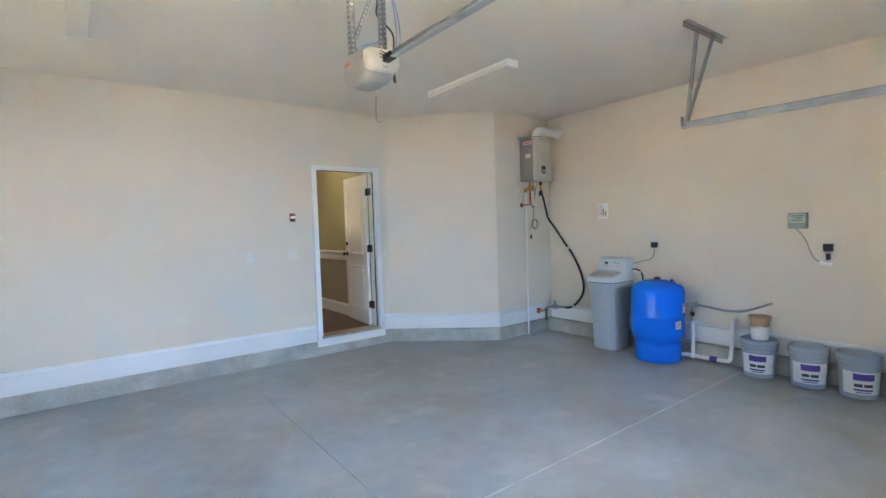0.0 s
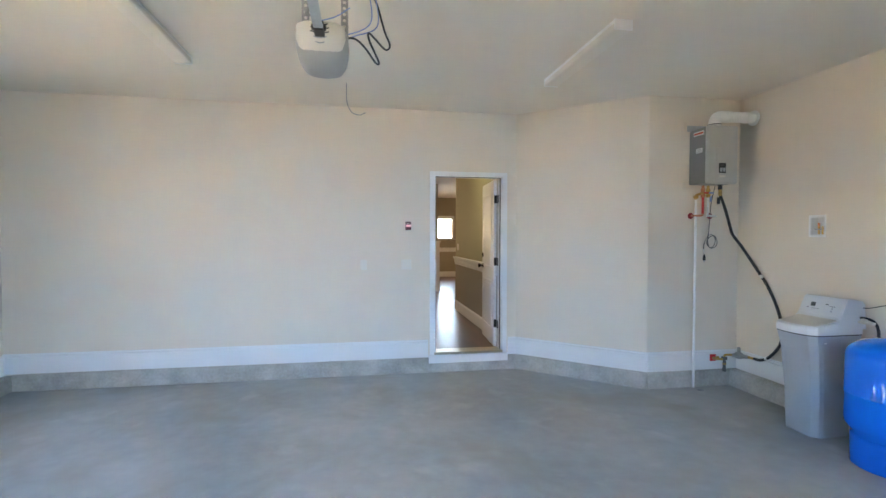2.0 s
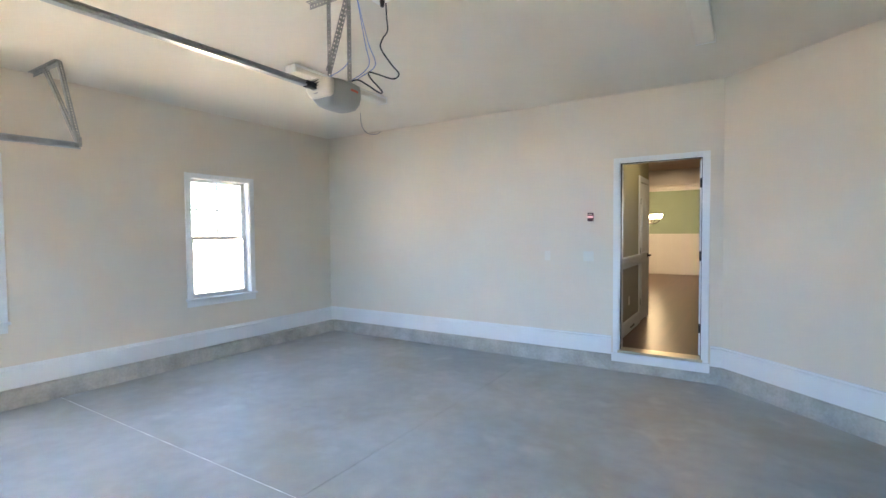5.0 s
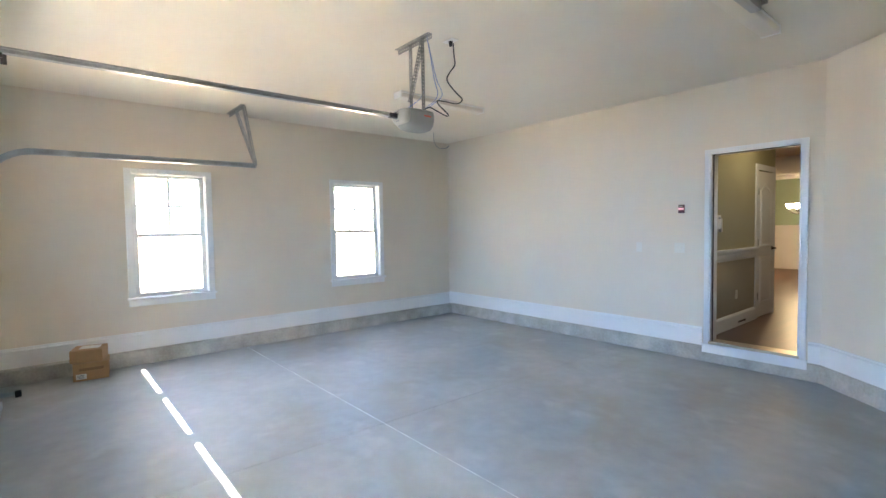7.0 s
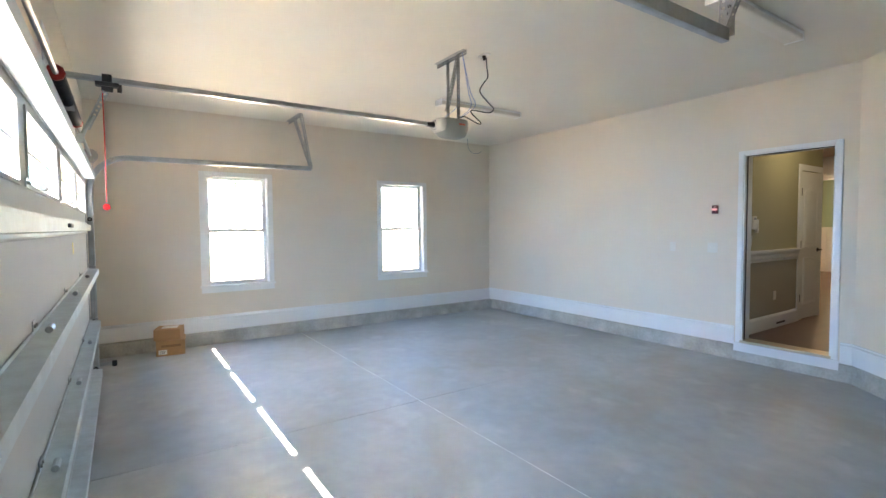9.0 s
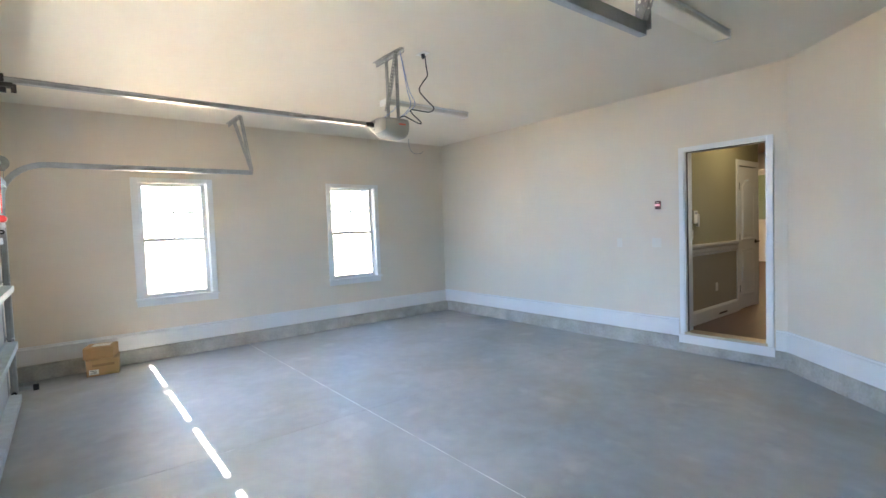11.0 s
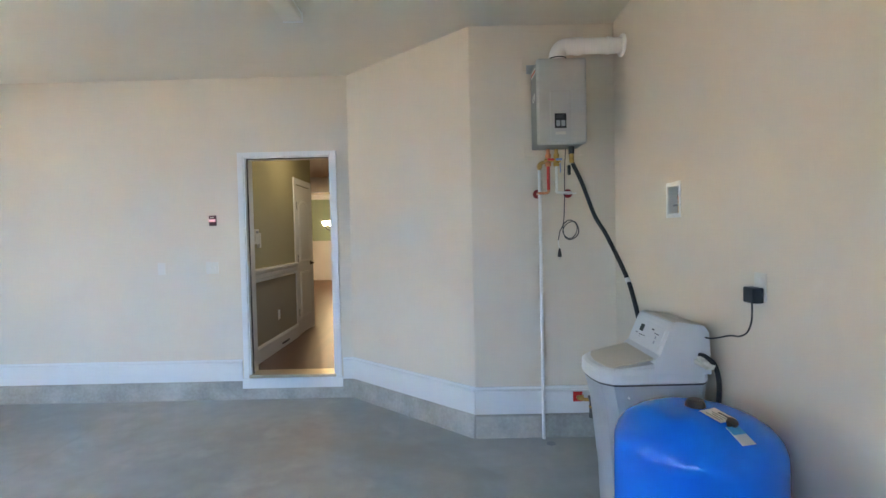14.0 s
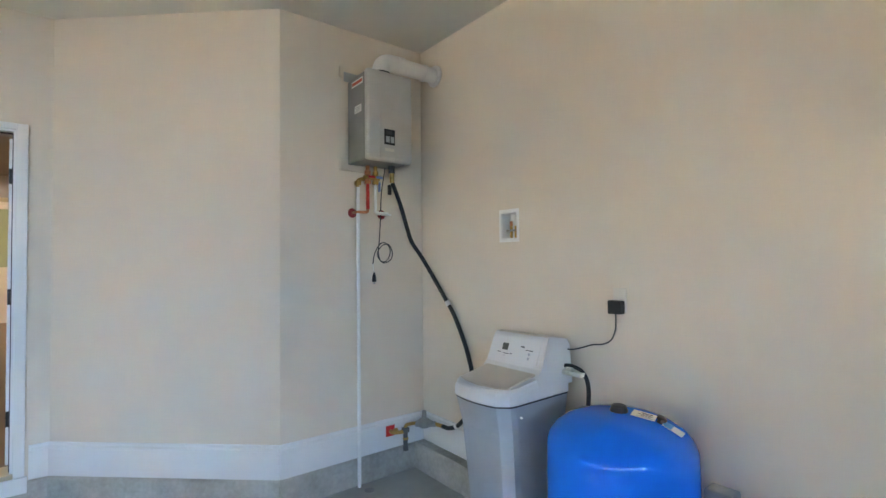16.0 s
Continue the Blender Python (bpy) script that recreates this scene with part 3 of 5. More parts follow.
    for z in (0.10, 0.60, 1.13, 1.66):
        for side in (-1, 1):
            r = part("roller", rod((side * (hw - 0.06), 0.045, z), (side * (hw + 0.065), 0.045, z), 0.006, sides=8), STEEL, d)
            part("wheel", rod((side * (hw + 0.055), 0.045, z), (side * (hw + 0.085), 0.045, z), 0.022, sides=16), BLACK, r)
    part("bottom_seal", loft([[(x, u, v) for u, v in ((-0.03, 0.001), (0.075, 0.001), (0.088, 0.006), (0.07, 0.013), (0.035, 0.014), (0.02, 0.03), (-0.02, 0.03))] for x in (-hw - 0.02, hw + 0.02)]), mat("grey_brown_rubber", (0.10, 0.095, 0.085), 0.6, var=0.2, scale=8), d, "grey-brown rubber bottom seal")
    part("lift_handle", box((-0.09, 0.0555, 1.565), (0.09, 0.072, 1.59), 0.006), BLACK, d)
    part("sticker", box((-0.75, 0.0205, 1.38), (-0.69, 0.0215, 1.46)), mat("yellow_sticker", (0.75, 0.60, 0.08), 0.5), d, "yellow warning sticker")
    part("arm_bracket", boxes(((-0.04, 0.1055, 2.06), (0.04, 0.110, 2.14)), ((-0.03, 0.110, 2.07), (-0.025, 0.14, 2.12)), ((0.025, 0.110, 2.07), (0.03, 0.14, 2.12))), STEEL, d)


garage_door()


def track(x, inward, name):
    """An upright and a level door track joined by a bend, hung from the ceiling at its end."""
    t = empty(name, (x, 0, 0), label="galvanised steel garage door track with its hanger", category="door track")
    y0, z1, rad, y1 = -0.07, 2.315, 0.36, 2.26
    line = [(y0, 0.03), (y0, 0.6), (y0, 1.2), (y0, z1 - rad)]
    line += [(y0 + rad * (1 - math.cos(a)), z1 - rad + rad * math.sin(a)) for a in [radians(9 * k) for k in range(1, 11)]]
    line += [(0.8, z1 + 0.002), (1.5, z1 + 0.006), (y1, z1 + 0.012)]
    # a channel, open towards the door
    shape = ((-inward * 0.012, 0.026), (inward * 0.0, 0.028), (inward * 0.02, 0.026), (inward * 0.024, 0.016), (inward * 0.021, 0.016), (inward * 0.018, 0.023), (0.0, 0.025), (-inward * 0.0095, 0.022), (-inward * 0.0095, -0.022), (0.0, -0.025), (inward * 0.018, -0.023), (inward * 0.021, -0.016), (inward * 0.024, -0.016), (inward * 0.02, -0.026), (0.0, -0.028), (-inward * 0.012, -0.026))
    rings = []
    for i, (y, z) in enumerate(line):
        a, b = line[max(0, i - 1)], line[min(len(line) - 1, i + 1)]
        d = Vector((b[0] - a[0], b[1] - a[1])).normalized()
        rings.append([(u, y - d.y * w, z + d.x * w) for u, w in shape])
    part("rail", loft(rings), STEEL, t)
    angle_iron("wall_angle", (-inward * 0.03, YF + 0.002, 0.03), (-inward * 0.03, YF + 0.002, 1.95), (-inward, 0, 0), t, 0.045)
    for z in (0.35, 1.0, 1.6):
        part("bracket", box((-inward * 0.034, YF + 0.01, z), (-inward * 0.0125, y0 + 0.02, z + 0.05), 0.002), STEEL, t)
    return t


LT = track(-0.665, 1, "door_track")
RT = track(4.465, -1, "door_track")
for t, xs, y, foot in ((LT, (-1.57, -0.96), 2.25, (-0.005, 2.25, 2.35)), (RT, (4.32, 5.00), 2.18, (0.02, 2.22, 2.35))):
    tx = t.location.x
    angle_iron("ceiling_angle", (xs[0] - tx, y, H - 0.003), (xs[1] - tx, y, H - 0.003), (0, -1, 0), t, 0.04)
    near, far = (xs[1], xs[1] - 0.30) if t is LT else (xs[0] + 0.22, xs[0] + 0.5)
    for x in (near, far):
        angle_iron("hanger", foot, (x - tx, y - 0.02, H - 0.012), (0, 1, 0), t)
    part("end_stop", box((-0.02, 2.262, 2.32), (0.03, 2.268, 2.40), 0.002), STEEL_DULL, t)


# ---- torsion spring over the door ----
def coil(x0, x1, y, z, r, wire, turns):
    bm = bmesh.new()
    n = turns * 14
    pts = [Vector((x0 + (x1 - x0) * i / n, y + r * math.cos(i * math.tau / 14), z + r * math.sin(i * math.tau / 14))) for i in range(n + 1)]
    rings = []
    for i, q in enumerate(pts):
        ax = (pts[min(i + 1, n)] - pts[max(i - 1, 0)]).normalized()
        rad = Vector((0, q.y - y, q.z - z)).normalized()
        up = ax.cross(rad)
        rings.append([bm.verts.new(q + wire * (math.cos(k * math.tau / 6) * rad + math.sin(k * math.tau / 6) * up)) for k in range(6)])
    for a, b in zip(rings, rings[1:]):
        for k in range(6):
            bm.faces.new((a[k], a[(k + 1) % 6], b[(k + 1) % 6], b[k]))
    return bm


SX, SY, SZ = 1.84, -0.05, 2.31
tor = empty("torsion_spring_assembly", (SX, SY, SZ), label="black torsion springs on a steel shaft above the garage door", category="torsion spring")
part("shaft", rod((-2.56, 0, 0), (2.56, 0, 0), 0.0125), STEEL, tor)
for s in (-1, 1):
    sp = part("spring", coil(s * 0.03, s * 0.60, 0, 0, 0.031, 0.0045, 64), SPRING, tor, smooth=True)
    part("winding_cone", lathe([(0.014, 0), (0.040, 0.0), (0.040, 0.014), (0.032, 0.03), (0.028, 0.08), (0.014, 0.08)], 8), REDMETAL, sp).matrix_basis = pose(s * 0.65, 0, 0, 0, -90 * s, 0)
    dr = part("cable_drum", lathe([(0.014, 0), (0.065, 0.0), (0.068, 0.006), (0.058, 0.012), (0.056, 0.04), (0.066, 0.045), (0.066, 0.052), (0.014, 0.052)], 28), STEEL_DULL, tor)
    dr.matrix_basis = pose(s * 2.44, 0, 0, 0, 90 * s, 0)
    part("end_bearing_plate", box((s * 2.51, -0.079, -0.07), (s * 2.516, 0.03, 0.07), 0.001), STEEL, tor)
    part("lift_cable", rod((s * 2.46, 0.02, -0.02), (s * 2.475, -0.03, -2.2), 0.0022, sides=6), STEEL_DULL, tor)
part("centre_plate", boxes(((-0.055, -0.079, -0.10), (0.055, -0.074, 0.12)), ((-0.004, -0.074, -0.05), (0.002, 0.03, 0.04))), STEEL, tor)
structure("spring_pad", box((SX - 0.17, YF, SZ - 0.16), (SX + 0.17, YF + 0.008, SZ + 0.40), 0.003), TRIM, "white painted pad behind the spring plate")

# ---- the opener ----
OX, OY, OZ = 1.87, 2.70, 2.462
op = empty("garage_door_opener", (OX, OY, OZ), label="grey overhead garage door opener hung from the ceiling on punched angles", category="garage opener")


def blob(rx0, ry0, levels, n=28, p=3.0):
    """Rings of rounded-square plan, at (scale x, scale y, shift y, z)."""
    rings = []
    for sx, sy, dy, z in levels:
        ring = []
        for k in range(n):
            a = math.tau * k / n
            c, s_ = math.cos(a), math.sin(a)
            ring.append((math.copysign(abs(c) ** (2 / p), c) * rx0 * sx, math.copysign(abs(s_) ** (2 / p), s_) * ry0 * sy + dy, z))
        rings.append(ring)
    return loft(rings)


K, UP = 0.91, 0.012                                         # size and lift of the housing


def lv(*levels):
    return tuple((a, b, c * K, z * K + UP) for a, b, c, z in levels)


part("housing", blob(0.125 * K, 0.175 * K, lv((0.86, 0.88, 0.02, 0.055), (0.95, 0.95, 0.015, 0.048), (1.0, 1.0, 0.01, 0.02), (1.0, 1.0, 0.01, -0.03), (0.93, 0.93, 0.01, -0.075), (0.76, 0.78, 0.015, -0.108), (0.5, 0.55, 0.02, -0.122))), OPENER, op, smooth=True)
part("lamp_lens", blob(0.112 * K, 0.05 * K, lv((0.80, 0.7, -0.130, 0.050), (0.98, 1.0, -0.140, 0.035), (1.02, 1.1, -0.143, -0.02), (0.90, 1.0, -0.133, -0.055), (0.68, 0.75, -0.110, -0.080)), p=2.5), OPENER_LENS, op, "translucent cream lamp lens", smooth=True)
for k in range(5):
    w, front, z = (0.036, 0.042, 0.042, 0.036, 0.028)[k] * K, (-0.1925, -0.197, -0.1985, -0.194, -0.184)[k] * K, (0.024 - k * 0.019) * K + UP
    part("vent_slot", tube([(-w, front + 0.005, z + 0.006), (-w * 0.5, front, z - 0.001), (0, front - 0.001, z - 0.004), (w * 0.5, front, z - 0.001), (w, front + 0.005, z + 0.006)], 0.0026, 4, 6), CORD if k < 3 else CONDUIT, op)
for s in (-1, 1):
    rim = [(s * 0.125 * K * (1 - (abs(y - 0.01) / 0.175) ** 3) ** (1 / 3), y * K) for y in (0.02, 0.04, 0.06, 0.08, 0.10)]
    part("nameplate", loft([[(x - s * 0.003, y, z0), (x + s * 0.001, y, z0), (x + s * 0.001, y, z0 + 0.014), (x - s * 0.003, y, z0 + 0.014)] for (x, y), z0 in ((p, UP - 0.008) for p in rim)]), mat("red_print", (0.62, 0.14, 0.09), 0.5), op, "red printed nameplate")
part("top_plate", box((-0.08, -0.115, 0.060), (0.08, 0.132, 0.064), 0.002), STEEL, op)
part("rail", loft([[(x, y, z * 0.72 - 0.022) for x, z in ((-0.019, 0.012), (0.019, 0.012), (0.019, 0.022), (0.007, 0.025), (0.007, 0.041), (0.015, 0.045), (0.015, 0.050), (-0.015, 0.050), (-0.015, 0.045), (-0.007, 0.041), (-0.007, 0.025), (-0.019, 0.022))] for y in (-0.165, -2.805)]), STEEL, op)
part("rail_sleeve", boxes(((-0.021, -0.25, -0.018), (0.021, -0.15, 0.019)), ((-0.029, -0.235, -0.012), (0.029, -0.214, 0.012)), bevel=0.005), BLACK, op)
part("chain", box((0.009, -2.755, 0.0142), (0.013, -0.24, 0.018)), STEEL_DULL, op)
part("chain", box((-0.013, -2.755, 0.0142), (-0.009, -0.24, 0.018)), STEEL_DULL, op)
part("header_bracket", boxes(((-0.03, -2.845, -0.04), (0.03, -2.838, 0.08)), ((-0.03, -2.838, -0.03), (-0.025, -2.78, 0.03)), ((0.025, -2.838, -0.03), (0.03, -2.78, 0.03))), STEEL, op)
TY = 0.145 - OY
part("trolley", boxes(((-0.026, TY - 0.06, -0.040), (0.026, TY + 0.06, -0.0155)), ((-0.030, TY - 0.025, -0.0155), (-0.021, TY + 0.025, 0.03)), ((0.021, TY - 0.025, -0.0155), (0.030, TY + 0.025, 0.03)), ((-0.014, TY - 0.03, -0.068), (0.014, TY + 0.03, -0.040)), ((0.008, TY + 0.05, -0.07), (0.014, TY + 0.075, -0.02)), bevel=0.003), BLACK, op)
angle_iron("door_arm", (0.0, TY - 0.02, -0.068), (0.0, 0.025 - OY, 2.16 - OZ), (0, 1, 0.3), op, 0.028, STEEL)
part("door_arm_lower", tube([(0.004, 0.075 - OY, 2.24 - OZ), (0.004, 0.035 - OY, 2.17 - OZ), (0.004, 0.015 - OY, 2.12 - OZ), (0.004, 0.005 - OY, 2.10 - OZ)], 0.012, 6, 8), STEEL, op)
AL, AR = 1.775 - OX, 1.98 - OX
angle_iron("ceiling_angle", (1.62 - OX, 0.03, H - OZ - 0.003), (2.08 - OX, 0.03, H - OZ - 0.003), (0, -1, 0), op, 0.038)
for x in (AL, AR):
    angle_iron("hanger", (x, 0.03, 0.05), (x, 0.03, H - OZ - 0.01), (1 if x < 0 else -1, 0, 0), op, 0.032)
angle_iron("brace", (AL + 0.015, 0.024, 0.16), (AR - 0.01, 0.024, H - OZ - 0.03), (0, -1, 0), op, 0.026)
for k, (dx, dy) in enumerate(((0.05, 0.03), (0.075, 0.05))):
    part("wire", tube([(AR + 0.04, 0.03, H - OZ - 0.01), (AR + 0.05 + dx * 0.3, 0.04, 0.48), (AR + 0.05 + dx, 0.05, 0.28), (AR + 0.03 + dx * 1.4, 0.05 + dy, 0.16), (AR - 0.02 + k * 0.05, 0.08, 0.10), (AL + 0.06 + 0.14 * k, 0.06, 0.075)], 0.0028, 8, 6), CABLE_BLUE, op)
part("antenna_wire", tube([(0.10, 0.12, -0.11), (0.10, 0.13, -0.19), (0.12, 0.16, -0.235), (0.16, 0.20, -0.24), (0.19, 0.21, -0.225)], 0.0022, 8, 6), CONDUIT, op)
part("power_cord", tube([(0.215, 0.25, H - OZ - 0.03), (0.212, 0.26, 0.52), (0.21, 0.27, 0.44), (0.225, 0.20, 0.36), (0.25, 0.15, 0.28), (0.285, 0.21, 0.19), (0.315, 0.25, 0.135), (0.29, 0.22, 0.10), (0.235, 0.13, 0.115), (0.205, 0.085, 0.12), (0.21, 0.095, 0.085), (0.25, 0.145, 0.02), (0.255, 0.15, 0.0), (0.235, 0.135, 0.005), (0.19, 0.08, 0.045), (0.14, 0.05, 0.075), (0.08, 0.03, 0.062)], 0.005, 7, 8), CORD, op)
part("wire", tube([(AR + 0.01, 0.015, 0.20), (AR - 0.06, 0.02, 0.155), (AL + 0.05, 0.0, 0.115), (AL + 0.01, -0.03, 0.085), (AL - 0.005, -0.05, 0.055)], 0.0026, 8, 6), CABLE_BLUE, op)
out = empty("ceiling_outlet", (2.055, 2.95, H), label="white ceiling outlet with a black plug in it", category="outlet")
part("plate", box((-0.06, -0.036, -0.007), (0.06, 0.036, 0.0), 0.003), LAMPWHITE, out)
part("plug", rod((0.0, 0.0, -0.045), (0.0, 0.0, -0.007), 0.012, 0.018, 12), BLACK, out)
rope = empty("release_rope", (1.87, 0.12, 1.69), label="red emergency release rope with a red handle", category="release cord")
part("cord", tube([(0, 0.0, 0.705), (0.003, 0.002, 0.40), (0.0, 0.0, 0.03)], 0.0035, 6, 8), RED, rope)
part("handle", lathe([(0.012, -0.03), (0.02, -0.027), (0.02, 0.027), (0.012, 0.03)], 16), RED, rope).matrix_basis = pose(0, 0, 0, 0, 90, 0)
sens = empty("safety_sensor", (-0.665, 0.085, 0.13), label="small black door safety sensor on a steel bracket", category="sensor")
part("body", box((-0.018, -0.02, -0.03), (0.018, 0.025, 0.03), 0.005), BLACK, sens)
part("bracket", box((-0.021, -0.225, -0.02), (-0.018, 0.02, 0.02), 0.001), STEEL, sens)


# ---- strip lights ----
def strip_light(x, y0, y1):
    s = empty("strip_light", (x, y0, H), label="white boxed ceiling strip light, switched off", category="ceiling light", group="ceiling strip lights")
    part("tray", box((-0.062, 0.004, -0.022), (0.062, y1 - y0 - 0.004, 0.0), 0.003), LAMPWHITE, s)
    part("diffuser", box((-0.066, 0.012, -0.070), (0.066, y1 - y0 - 0.012, -0.022), 0.012, seg=3), mat("acrylic_diffuser", (0.76, 0.71, 0.625), 0.35, var=0.01), s)
    for a in (0.0, y1 - y0 - 0.012):
        part("end_cap", box((-0.068, a, -0.073), (0.068, a + 0.012, -0.001), 0.003), LAMPWHITE, s)


strip_light(3.805, 3.49, 4.76)
strip_light(0.60, 3.42, 4.72)


# ---- the water heater on the alcove wall ----
wh = empty("water_heater", (5.465, BY, 2.155), label="grey tankless water heater mounted high on the wall", category="water heater")
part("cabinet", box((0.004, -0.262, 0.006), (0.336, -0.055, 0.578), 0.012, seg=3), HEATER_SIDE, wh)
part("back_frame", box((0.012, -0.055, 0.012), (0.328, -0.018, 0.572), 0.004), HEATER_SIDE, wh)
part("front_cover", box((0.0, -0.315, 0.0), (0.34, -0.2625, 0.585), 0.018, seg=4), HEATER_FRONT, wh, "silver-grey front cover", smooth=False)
part("centre_ridge", box((0.085, -0.3215, 0.02), (0.225, -0.313, 0.36), 0.005), HEATER_FRONT, wh)
pan = part("control_panel", box((0.115, -0.326, 0.105), (0.195, -0.3205, 0.205), 0.003), BLACK, wh, "black control panel with grey keys")
part("display", box((0.128, -0.3275, 0.172), (0.172, -0.3262, 0.195)), CORD, pan)
for x in (0.126, 0.160):
    part("key", box((x, -0.3285, 0.118), (x + 0.026, -0.3262, 0.158), 0.002), GREY, pan)
part("maker_plate", box((0.12, -0.3235, 0.062), (0.19, -0.3205, 0.082), 0.001), OFFWHITE, wh)
lab = part("rating_label", box((0.0025, -0.245, 0.505), (0.0038, -0.095, 0.545)), PAPER, wh, "white label with red print")
part("print_bar", box((0.0018, -0.238, 0.515), (0.0024, -0.102, 0.535)), mat("label_red", (0.62, 0.12, 0.07), 0.5), lab)
lab2 = part("side_label", box((0.0025, -0.225, 0.325), (0.0038, -0.135, 0.372)), PAPER, wh, "white printed label")
for k in range(3):
    part("print_bar", box((0.0018, -0.218, 0.333 + 0.012 * k), (0.0024, -0.145 - 0.012 * (k % 2), 0.338 + 0.012 * k)), mat("grey_print", (0.35, 0.35, 0.35), 0.6), lab2)
for z in (0.605, -0.03):
    part("mounting_board", box((-0.045, -0.018, z), (0.40, 0.0, z + 0.075), 0.002), WALL, wh, "cream painted board")
part("rear_flange", box((-0.02, -0.024, 0.575), (0.36, -0.0185, 0.64), 0.002), STEEL, wh)
vent = empty("exhaust_pipe", (5.635, 4.865, 2.735), label="white exhaust pipe with an elbow from heater into wall", category="vent pipe")
part("collar", lathe([(0.060, 0.032), (0.066, 0.033), (0.067, 0.039), (0.060, 0.040)], 32), BLACK, vent, "black sealing ring")
part("socket", lathe([(0.062, 0.004), (0.063, 0.006), (0.063, 0.032), (0.060, 0.033)], 32), PVC, vent)
part("elbow", tube([(0, 0, 0.02), (0, 0, 0.05), (0.022, 0, 0.105), (0.07, 0, 0.125), (0.14, 0, 0.127)], 0.058, 8, 28), PVC, vent, smooth=True)
for x, r, w in ((0.125, 0.061, 0.05), (0.35, 0.060, 0.02)):
    part("coupling", rod((x, 0, 0.127), (x + w, 0, 0.127), r, sides=32), PVC, vent)
part("pipe", rod((0.14, 0, 0.127), (0.462, 0, 0.127), 0.054, sides=32), PVC, vent)
part("wall_flange", lathe([(0.056, 0), (0.078, 0.0), (0.078, 0.010), (0.072, 0.016), (0.060, 0.018)], 32), PVC, vent).matrix_basis = pose(0.465, 0, 0.127, 0, -90, 0)

pl = empty("heater_pipework", (5.52, 4.975, 0.0), label="brass valves with red and white pipes below the water heater", category="pipework")
part("drain_pipe", rod((0, 0, 0.012), (0, 0, 2.02), 0.0125, sides=14), PVC, pl, "long white drain pipe to the floor")
part("drain_elbow", tube([(0.0, 0, 2.01), (0.0, 0, 2.05), (0.03, -0.01, 2.065), (0.07, -0.02, 2.065)], 0.013, 6, 12), BRASS, pl)
part("relief_valve", boxes(((-0.018, -0.02, 2.02), (0.018, 0.02, 2.052)), bevel=0.006), BRASS, pl)
for k, (x, pipe, m, low) in enumerate(((0.058, "hot_pipe", RED, 1.86), (0.118, "cold_pipe", PVC, 1.86))):
    part("union", lathe([(0.012, 0), (0.022, 0.002), (0.022, 0.028), (0.015, 0.032), (0.015, 0.06), (0.021, 0.064), (0.021, 0.09), (0.014, 0.094), (0.014, 0.125)], 12), COPPER if k == 0 else BRASS, pl).matrix_basis = pose(x, -0.03, 2.03)
    part("valve_body", rod((x - 0.028, -0.03, 2.075), (x + 0.03, -0.03, 2.075), 0.014, sides=12), BRASS, pl)
    lev = part("valve_lever", box((x - 0.012, -0.075, 2.068), (x + 0.034, -0.060, 2.084), 0.004), RED if k == 0 else CABLE_BLUE, pl)
    part("stem", rod((x, -0.062, 2.076), (x, -0.03, 2.076), 0.006, sides=10), BRASS, lev)
    part(pipe, rod((x, -0.03, low), (x, -0.03, 2.035), 0.012 if k == 0 else 0.010, sides=14), m, pl)
    to = -0.005 if k == 0 else 0.225
    part("stub_elbow", tube([(x, -0.03, low + 0.005), (x, -0.026, low - 0.014), (x + (to - x) * 0.3, -0.02, low - 0.02), (to, -0.005, low - 0.02), (to + (0.0), 0.06, low - 0.02)], 0.010, 6, 10), COPPER if k == 0 else PVC, pl)
    part("escutcheon", lathe([(0.011, 0.012), (0.018, 0.012), (0.032, 0.003), (0.033, 0.0)], 24), REDMETAL, pl, "dark red wall plate").matrix_basis = pose(to, 0.0745, low - 0.02, 90, 0, 0)
part("pipe_tag", box((0.145, -0.05, 1.985), (0.147, -0.02, 2.05)), CABLE_BLUE, pl, "blue tag")
part("crossbar", box((0.165, 0.02, 1.832), (0.275, 0.045, 1.842), 0.001), PVC, pl)

cordset = empty("heater_power_cord", (5.70, 5.0, 1.36), label="dark power cord hanging in a loop, unplugged", category="power cord")
loop = [(0.0, -0.08, 0.79), (0.005, -0.02, 0.62), (0.008, 0.0, 0.45), (0.004, 0.01, 0.30), (-0.005, 0.01, 0.22), (0.01, 0.012, 0.155), (0.05, 0.014, 0.135), (0.10, 0.016, 0.16), (0.115, 0.02, 0.21), (0.09, 0.024, 0.265), (0.05, 0.026, 0.265), (0.012, 0.028, 0.235), (0.0, 0.03, 0.19), (0.03, 0.032, 0.148), (0.075, 0.034, 0.15), (0.105, 0.035, 0.20), (0.10, 0.036, 0.25), (0.06, 0.036, 0.28), (0.02, 0.036, 0.265), (-0.02, 0.036, 0.20), (-0.035, 0.036, 0.13)]
part("cord", tube(loop, 0.0036, 6, 8), CORD, cordset)
part("plug", lathe([(0.013, -0.035), (0.016, -0.03), (0.012, 0.005), (0.006, 0.025), (0.004, 0.032)], 14), BLACK, cordset).matrix_basis = pose(-0.028, 0.03, 0.04)
part("prong", boxes(((-0.034, 0.029, -0.012), (-0.031, 0.034, 0.006)), ((-0.025, 0.029, -0.012), (-0.022, 0.034, 0.006))), STEEL, cordset)
part("lead", tube([(-0.035, 0.036, 0.13), (-0.033, 0.034, 0.10), (-0.028, 0.03, 0.07)], 0.0034, 4, 8), PVC, cordset)

